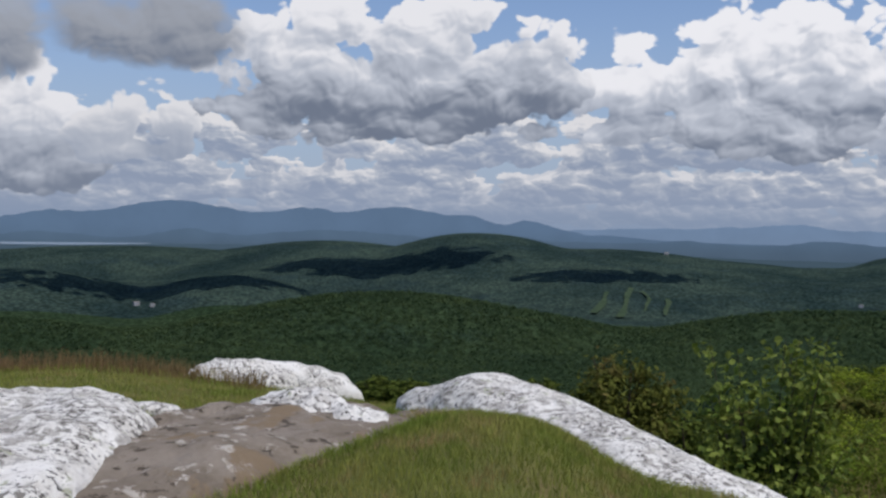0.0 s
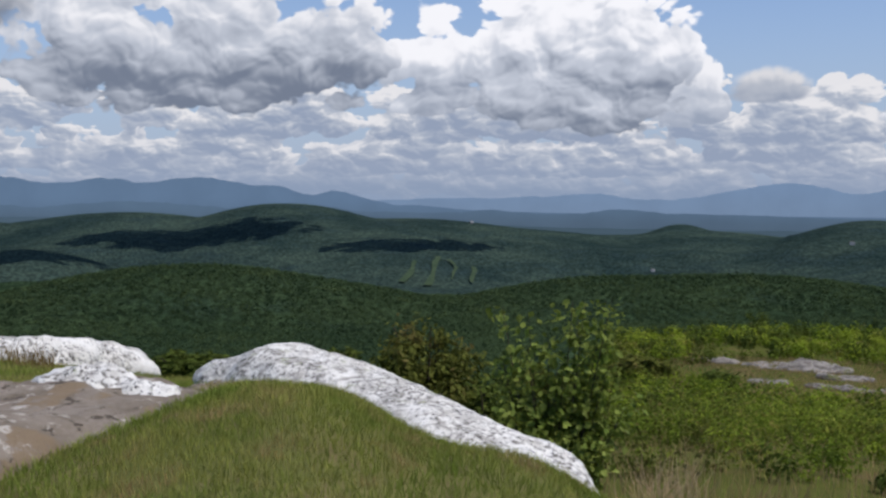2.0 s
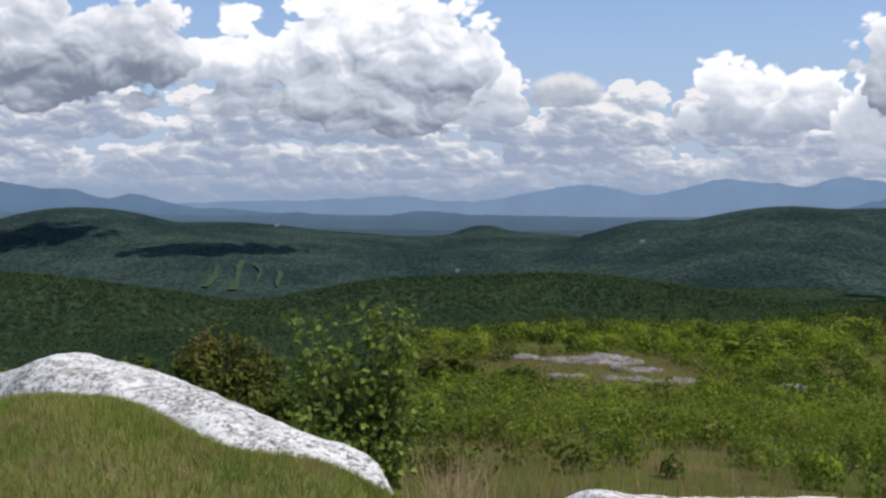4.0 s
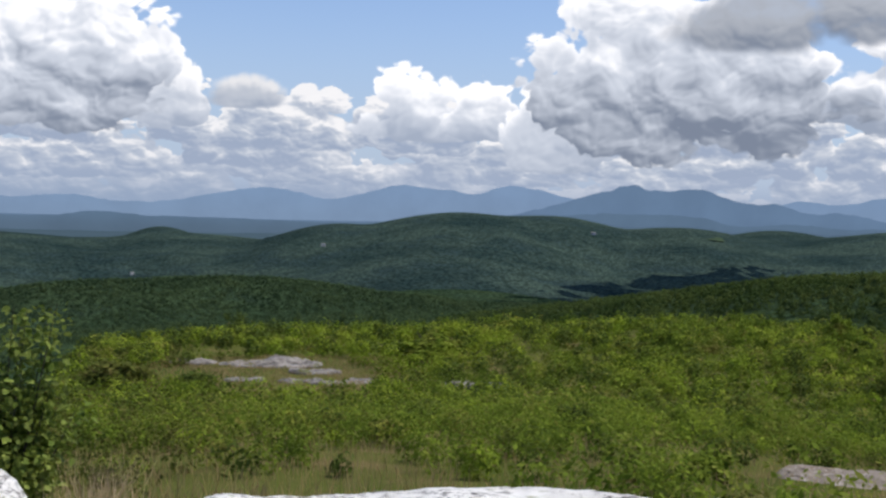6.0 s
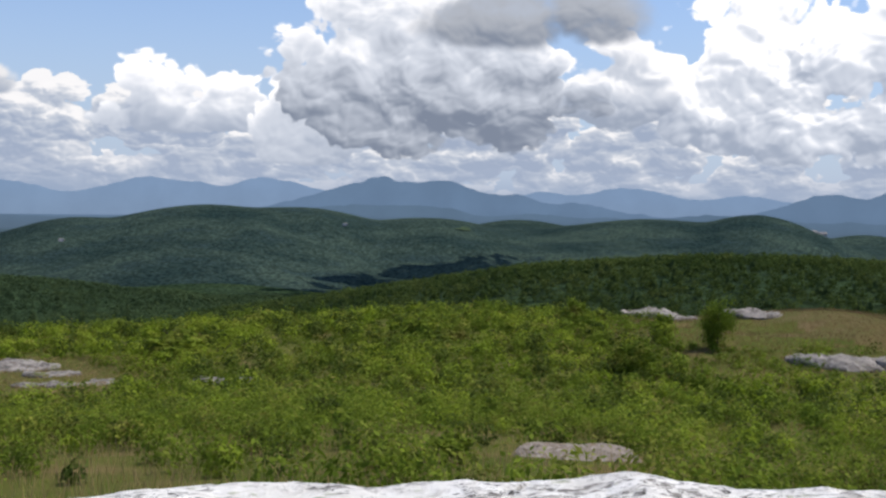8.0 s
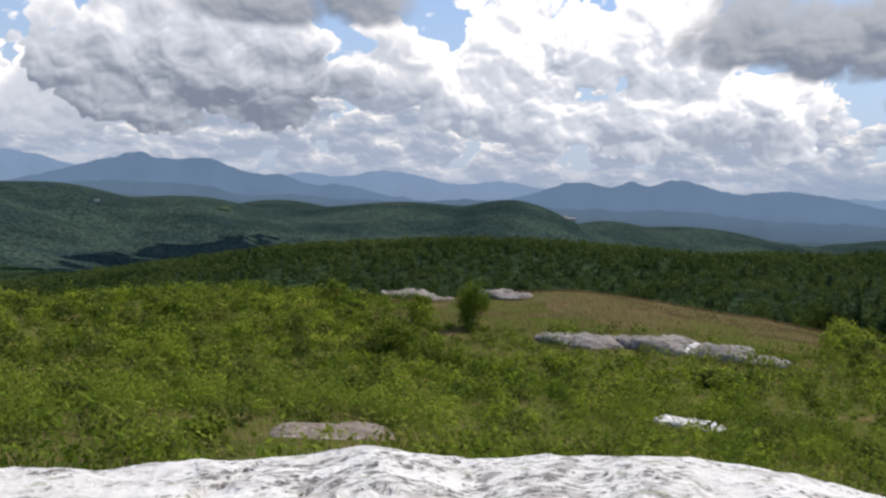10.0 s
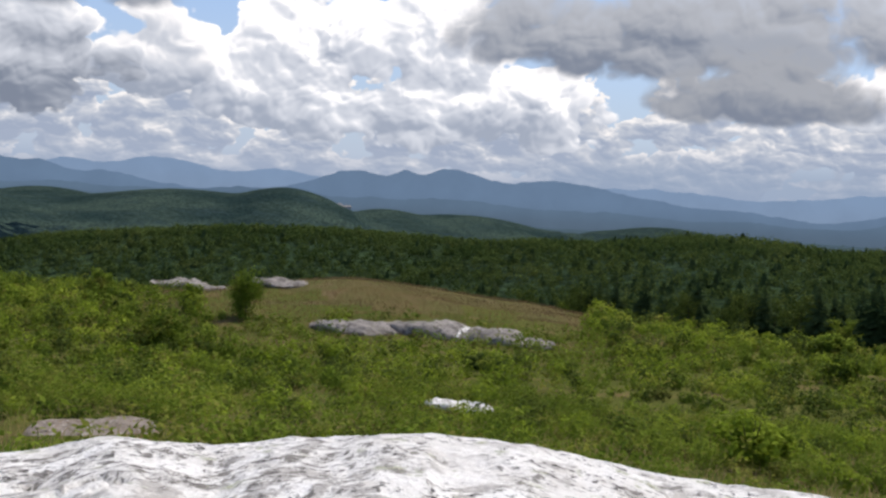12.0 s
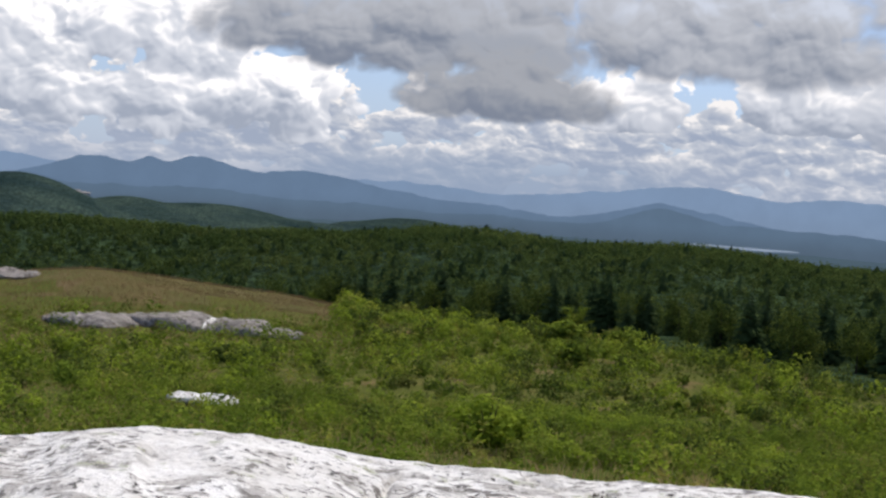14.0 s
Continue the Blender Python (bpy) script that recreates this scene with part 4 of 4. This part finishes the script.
# ---- summit meadow: grass blades ----
rng = np.random.RandomState(41)
x, y, r, az = scatter(rng, 90000, -34, 24, 4.4, 9.6)
bare = on_rock(x, y)
x, y = x[~bare], y[~bare]
geo = blades(rng, x, y, height(x, y) - 0.01, 0.085, 0.0055, 0.8)
stuff("meadow_grass", "green and straw grass on the summit hummock", "grass", geo, BLADE, False)
x, y, r, az = scatter(rng, 52000, -36, 8, 9.0, 17.0)
geo = blades(rng, x, y, height(x, y) - 0.01, 0.07, 0.0065, 0.8)
stuff("meadow_grass", "short green grass on the summit meadow", "grass", geo, BLADE, False)
x, y, r, az = scatter(rng, 9000, -34, -9.5, 13.6, 17.5)
geo = blades(rng, x, y, height(x, y) - 0.01, 0.24, 0.009, 0.6)
stuff("rim_grass", "rust-brown grass along the meadow's rim", "grass", geo, RUST_BLADE, False)


# ---- bushes that stand out on the heath ----
def stand(thing, x, y, scale=1.0):
    thing.matrix_basis = pose(x, y, land(x, y), 0, 0, 0)
    thing.scale = (scale, scale, scale) if not isinstance(scale, tuple) else scale


def bush(x, y, wide, tall, material, label, seed, count=34, leaf=0.13, per=60):
    b = broadleaf(1.0, seed, material, label, "bushes on the heath", "bush", count, leaf / tall, per)
    stand(b, x, y, (wide / 0.95, wide / 0.95, tall))
    return b


bush(66.4, 84.9, 7.0, 3.3, SHRUB_LEAF, "broad rounded bright green bush on the heath", 50, 40, 0.2)
bush(95.8, 41.3, 4.2, 6.0, SHRUB_LEAF, "tall fresh green bush beside the far ledge", 51, 70, 0.15, 60)
bush(77.5, 40.4, 4.6, 4.2, SHRUB_LEAF, "dark green dense bush on the heath", 52, 54, 0.14, 70)
bush(29.6, -2.4, 2.5, 1.8, LIGHT_LEAF, "light green leafy bush near the ledge", 53, 40, 0.075, 90)
bush(107.5, -20.3, 4.4, 3.2, SHRUB_LEAF, "rounded green bush near the woods", 54, 36, 0.18)
bush(113.2, -14.7, 5.0, 3.2, SHRUB_LEAF, "spreading green bush near the woods", 55, 36, 0.18)
bush(90.3, -13.2, 3.2, 3.2, SHRUB_LEAF, "yellow-green bush on the slope", 56, 36, 0.16)
bush(106.2, 63.7, 3.4, 4.6, SHRUB_LEAF, "tall green bush on the heath's far side", 57, 36, 0.18)
bush(110.5, 65.5, 3.2, 3.4, SHRUB_LEAF, "green bush on the heath's far side", 58, 36, 0.18)
bush(98.5, 48.3, 3.2, 3.6, SHRUB_LEAF, "green bush beside the tall one", 59, 36, 0.18)
bush(77.3, 14.1, 2.6, 1.4, DARK_LEAF, "low dark bush on the slope", 60, 30, 0.14)
bush(34.3, 37.2, 1.8, 1.4, SHRUB_LEAF, "reddish-tipped low shrub on the heath", 61, 30, 0.08)
bush(29.7, 28.6, 1.9, 1.5, DARK_LEAF, "brownish dark shrub on the heath", 62, 30, 0.08)
bush(94.3, 53.5, 2.6, 2.6, DARK_LEAF, "dark green shrub on the heath", 63, 30, 0.15)
bush(89.4, 73.0, 3.8, 3.0, SHRUB_LEAF, "green shrub on the heath's rim", 64, 30, 0.17)
bush(19.8, 14.6, 1.4, 0.8, SHRUB_LEAF, "leafy green shrub below the ledge", 65, 34, 0.06, 80)
bush(2.75, 15.4, 1.8, 2.0, OLIVE_LEAF, "dense olive-green shrub behind the whaleback rock", 66, 60, 0.055, 120)
bush(4.1, 17.2, 1.9, 1.9, DARK_LEAF, "dull green shrub on the slope behind the rock", 67, 56, 0.06, 100)
bush(31.0, 80.0, 5.6, 3.4, OLIVE_LEAF, "broad olive-green thicket beyond the sapling", 72, 60, 0.17, 80)
bush(24.0, 84.0, 5.0, 3.0, OLIVE_LEAF, "olive-brown thicket at the heath's end", 73, 56, 0.17, 80)
bush(36.0, 76.0, 3.4, 2.2, DARK_LEAF, "dull green thicket beside the broken ledges", 74, 50, 0.16, 80)
bush(-0.75, 16.4, 1.3, 0.75, DARK_LEAF, "low dark juniper-like shrub at the meadow's rim", 68, 50, 0.04, 110)
bush(0.35, 16.9, 1.4, 0.95, OLIVE_LEAF, "thin dark shrub beyond the meadow's rim", 69, 40, 0.045, 60)
bush(1.5, 15.9, 1.2, 0.9, DARK_LEAF, "small dark green shrub behind the whaleback rock", 70, 40, 0.05, 100)


# ---- the sapling beside the whaleback ----
def sapling(x, y, tall):
    """A many-stemmed young tree: upright shoots with broad leaves standing off them."""
    g = np.random.RandomState(77)
    top = new("sapling")
    bm = bmesh.new()
    outline = [(0, 0, 0), (0.30, -0.32, 0.03), (0.62, -0.30, 0.03), (1.0, 0, -0.06), (0.62, 0.30, 0.03), (0.30, 0.32, 0.03)]
    vs = [bm.verts.new(p) for p in outline]
    bm.faces.new((vs[0], vs[1], vs[2], vs[3]))
    bm.faces.new((vs[0], vs[3], vs[4], vs[5]))
    leaf_mesh = bpy.data.meshes.new("leaf")
    bm.to_mesh(leaf_mesh)
    bm.free()
    leaf_mesh.materials.append(SAPLING_LEAF)
    tv = np.array(outline)
    tq = np.array([(0, 1, 2, 3), (0, 3, 4, 5)])
    rest_v, rest_f, singles = [], [], 0
    for k in range(30):
        a = g.uniform(0, 6.283)
        out = g.uniform(0.15, 1.0)
        h = tall * ((1.0 - 0.15 * out) * g.uniform(0.9, 1.05) if k % 5 == 0 else (0.92 - 0.35 * out ** 2) * g.uniform(0.45, 1.0))
        ex, ey = 0.95 * out * math.cos(a), 0.7 * out * math.sin(a)
        pts = [Vector((0.10 * math.cos(a), 0.10 * math.sin(a), -0.15)), Vector((ex * 0.55, ey * 0.55, h * 0.42)), Vector((ex, ey, h))]
        sv, sf = tube(pts, [0.016, 0.010, 0.003], 5)
        net("stem", sv, sf, BARK, top)
        for j in range(180):
            t = g.uniform(0.02, 1.0) ** 0.85
            p = pts[0].lerp(pts[1], t * 2) if t < 0.5 else pts[1].lerp(pts[2], t * 2 - 1)
            p = p + Vector((g.normal(0, 0.10), g.normal(0, 0.10), g.normal(0, 0.05)))
            size = g.uniform(0.08, 0.145) * (1.12 - 0.35 * t)
            m = Matrix.LocRotScale(p, Euler((g.normal(0, 0.6), g.normal(0.45, 0.5), g.uniform(0, 6.283))), (size, size, size))
            if singles < 295 and j % 8 == 0:
                ob = new("leaf", leaf_mesh)
                ob.parent = top
                ob.matrix_basis = m
                singles += 1
            else:
                mat = np.array(m)
                rest_f.append(tq + 6 * len(rest_v))
                rest_v.append(tv @ mat[:3, :3].T + mat[:3, 3])
    net("foliage", np.concatenate(rest_v), np.concatenate(rest_f), SAPLING_LEAF, top, False)
    top.matrix_basis = pose(x, y, land(x, y), 0, 0, 0)
    return tagged(top, "young many-stemmed broad-leaved sapling beside the white rock", "sapling")


sapling(3.38, 10.95, 2.68)


def grass_tuft(x, y, tall, label, material, seed, count=170, radius=0.12, name="grass_tuft"):
    g = np.random.RandomState(seed)
    px, py = g.normal(0, radius, count), g.normal(0, radius, count)
    v, f = blades(g, px, py, np.zeros(count) - 0.03, tall, 0.006, 0.7)
    ob = net(name, v, f, material, None, False)
    ob.matrix_basis = pose(x, y, land(x, y))
    return tagged(ob, label, "grass", "grass tufts beside the rocks")


grass_tuft(2.95, 6.75, 0.55, "tall dry straw-coloured grass tuft beside the rock", STRAW_BLADE, 1, 300, 0.12)
grass_tuft(2.6, 6.2, 0.40, "green grass tuft beside the rock's foot", BLADE, 2, 220, 0.16)
grass_tuft(3.3, 6.9, 0.42, "green and straw grass tuft beside the rock", BLADE, 3, 160, 0.14)


# ---- ledges on the heath ----
LEDGES = "grey ledges on the heath"


def slab(label, x, y, sx, sy, sz, turn, seed, lift=0.0, material=None, tilt=0.0):
    ob = rock(label, (x, y, land(x, y) + lift * 0.6), (sx, sy, sz * 0.62), turn, material or GREY_ROCK, seed, 0.09, 3.2, tilt, LEDGES, 5, broken=0.22)
    return ob


slab("flat grey rock ledge in the heath", 52.8, 94.5, 5.2, 2.4, 0.6, -29, 31, 0.0)
slab("flat broken grey rock ledge in the heath", 51.5, 79.0, 3.0, 1.0, 0.45, -33, 42, 0.1)
slab("low flat grey rock in the heath", 46.8, 99.5, 2.4, 1.2, 0.5, -25, 43, 0.1)
slab("low grey slab in the heath", 49.0, 82.8, 1.6, 0.7, 0.4, -30, 44, 0.1)
slab("low broken grey ledge in the heath", 54.0, 87.5, 2.6, 1.2, 0.45, -32, 32, 0.1)
slab("small grey rock in the heath", 45.5, 86.0, 1.8, 0.8, 0.4, -28, 33, 0.1)
slab("small grey slab in the heath", 57.3, 67.5, 2.4, 1.1, 0.5, -40, 34, 0.3)
long_ledge = slab("long grey ledge with a pale quartz band", 97.5, 21.2, 3.2, 7.4, 1.6, -14, 35, 0.2)
band = rock("", (0, 0, 0), (2.9, 0.28, 0.80), 12, PALE_ROCK, 45, 0.02, 3.0, 0.0, "", 4, "quartz_band")
band.parent = long_ledge
band.matrix_basis = pose(-0.3, -1.6, 0.05, 0, 0, 14)
del band["category"]
slab("grey ledge at the grassy knoll", 95.5, 30.0, 3.0, 4.4, 0.9, -20, 36, 0.0)
slab("low pale rock at the ledge's end", 95.0, 14.0, 1.8, 3.0, 0.6, -12, 37, 0.0)
rock("white flat rock in the heath", (51.5, 10.2, land(51.5, 10.2) + 0.30), (0.9, 1.75, 0.20), -12, PALE_ROCK, 38, 0.05, 3.0, 0.0, LEDGES, 5, broken=0.04)
rock("low brown-grey rock below the ledge", (23.9, 13.6, land(23.9, 13.6) - 0.10), (1.7, 1.1, 0.36), -60, BROWN_ROCK, 39, 0.05, 2.8, 0.0, LEDGES, 5, broken=0.08)
slab("pale ledge on the far rim of the heath", 126.5, 62.5, 3.0, 7.5, 0.9, -27, 40, 0.5, GREY_ROCK)
slab("pale ledge on the far rim of the heath", 121.5, 48.5, 2.4, 4.0, 0.8, -22, 41, 0.1, GREY_ROCK)

# ---- far details: ski runs, a pasture, houses and lakes ----
def strip(name, label, category, az0, r0, az1, r1, wide, material, lift):
    """A clearing up a far slope, laid on the land."""
    n = 14
    v = []
    for k in range(n):
        t = k / (n - 1)
        a, rr = az0 + (az1 - az0) * t, r0 + (r1 - r0) * t
        half = math.degrees(wide * (0.62 + 0.2 * math.sin(3 * t + az0) + 0.1 * math.sin(11 * t + 2 * az0)) / 2 / rr)
        a = a + 0.12 * math.sin(3.1 * t) - 0.05 * math.sin(7 * t + az0)
        for q in (-half, half):
            px, py = rr * math.sin(radians(a + q)), rr * math.cos(radians(a + q))
            v.append((px, py, land(px, py) + lift))
    f = [(2 * k, 2 * k + 1, 2 * k + 3, 2 * k + 2) for k in range(n - 1)]
    return tagged(net(name, np.array(v), np.array(f), material), label, category)


RUNS = "ski runs on the far hill"
for az0, r0, az1, r1, wide in ((8.25, 1720, 8.95, 1900, 17), (9.6, 1710, 10.15, 1975, 20), (11.1, 1890, 10.7, 1962, 11), (10.85, 1775, 11.1, 1890, 9), (11.98, 1768, 12.08, 1920, 11)):
    tagged(strip("ski_run", "pale green mown ski run between far woods", "ski run", az0, r0, az1, r1, wide, MEADOW, 4.0), group=RUNS)
strip("pasture", "pale green pasture on a far hill", "field", 52.55, 2400, 52.9, 2470, 44, MEADOW, 3.0)


def house(az, r, wide, label):
    """A small far farmhouse: walls and a pitched roof."""
    px, py = r * math.sin(radians(az)), r * math.cos(radians(az))
    top = new("house")
    w, d, h = wide / 2, wide * 0.35, wide * 0.22
    wv = [(-w, -d, -3), (w, -d, -3), (w, d, -3), (-w, d, -3), (-w, -d, h), (w, -d, h), (w, d, h), (-w, d, h)]
    net("wall", np.array(wv), np.array([(0, 1, 5, 4), (1, 2, 6, 5), (2, 3, 7, 6), (3, 0, 4, 7)]), HOUSE, top, False)
    rv = [(-w * 1.06, -d * 1.15, h - 0.2), (w * 1.06, -d * 1.15, h - 0.2), (w * 1.06, 0, h * 1.7), (-w * 1.06, 0, h * 1.7), (w * 1.06, d * 1.15, h - 0.2), (-w * 1.06, d * 1.15, h - 0.2)]
    net("roof", np.array(rv), np.array([(0, 1, 2, 3), (3, 2, 4, 5)]), ROOF, top, False)
    top.matrix_basis = pose(px, py, land(px, py) + 3, 0, 0, -az + 15)
    return tagged(top, label, "house", "far houses")


house(-16.2, 1690, 9, "white far farmhouse between woods")
house(-15.4, 1665, 6.5, "small white far house between woods")
house(71.0, 3158, 20, "white far house below the hill")
house(71.4, 3155, 26, "long white far building below the hill")
house(12.0, 2680, 9, "small pale far house on the ridge")
house(31.7, 2050, 8, "small pale far house on the slope")
house(21.75, 2030, 7, "small pale far house in the valley")
house(46.3, 2300, 9, "pale far building on the hill's shoulder")


def lake(az0, az1, r0, r1, z, label):
    n = 40
    v = []
    for k in range(n):
        t = k / (n - 1)
        a = radians(az0 + (az1 - az0) * t)
        bulge = math.sin(math.pi * t) ** 0.5
        mid_r = (r0 + r1) / 2 + 40 * math.sin(7 * t)
        for q in (-1, 1):
            rr = mid_r + q * bulge * (r1 - r0) / 2
            v.append((rr * math.sin(a), rr * math.cos(a), z))
    f = [(2 * k, 2 * k + 1, 2 * k + 3, 2 * k + 2) for k in range(n - 1)]
    return tagged(net("water", np.array(v), np.array(f), SKY_TONED_WATER), label, "lake", kind="structure")


lake(-27, -15.4, 4250, 4610, -115, "pale still lake far in the valley")
lake(103.3, 109.0, 4300, 4650, -138, "pale still lake far in the valley")


# ---- clouds overhead whose shadows lie on the far hills ----
def overhead_cloud(az, r, ground, over, long, wide, turn, seed):
    """A heaped cloud in the sun's way above a stretch of the hills."""
    g = np.random.RandomState(seed)
    spot = bearing(az, 0, r) + Vector((0, 0, ground)) + bearing(SUN_AZ, SUN_EL, over / math.sin(radians(SUN_EL)))
    n = 260
    p = np.stack([g.uniform(-1, 1, n) * long, g.uniform(-1, 1, n) * wide, g.uniform(0, 0.5, n) * wide], -1)
    p = p[np.hypot(p[:, 0] / long, p[:, 1] / wide) < 1]
    edge = np.hypot(p[:, 0] / long, p[:, 1] / wide)
    s = np.repeat((g.uniform(0.18, 0.34, len(p)) * (1.25 - edge) * wide)[:, None], 3, 1)
    v, f = spread(ball_v, ball_f, p, s, g.uniform(0, 6, len(p)), 0.10, g)
    ob = net("cloud", v, f, CLOUD)
    ob.matrix_basis = pose(*spot, 0, 0, turn)
    return tagged(ob, "white cumulus cloud drifting over the far hills", "cloud", "clouds overhead")


overhead_cloud(-14.8, 1790, -112, 800, 330, 110, 14, 1)
overhead_cloud(-2.7, 2340, -95, 1200, 270, 160, 0, 2)
overhead_cloud(9.0, 2120, -115, 900, 200, 90, 0, 3)
overhead_cloud(51.0, 1780, -140, 850, 440, 120, 10, 4)
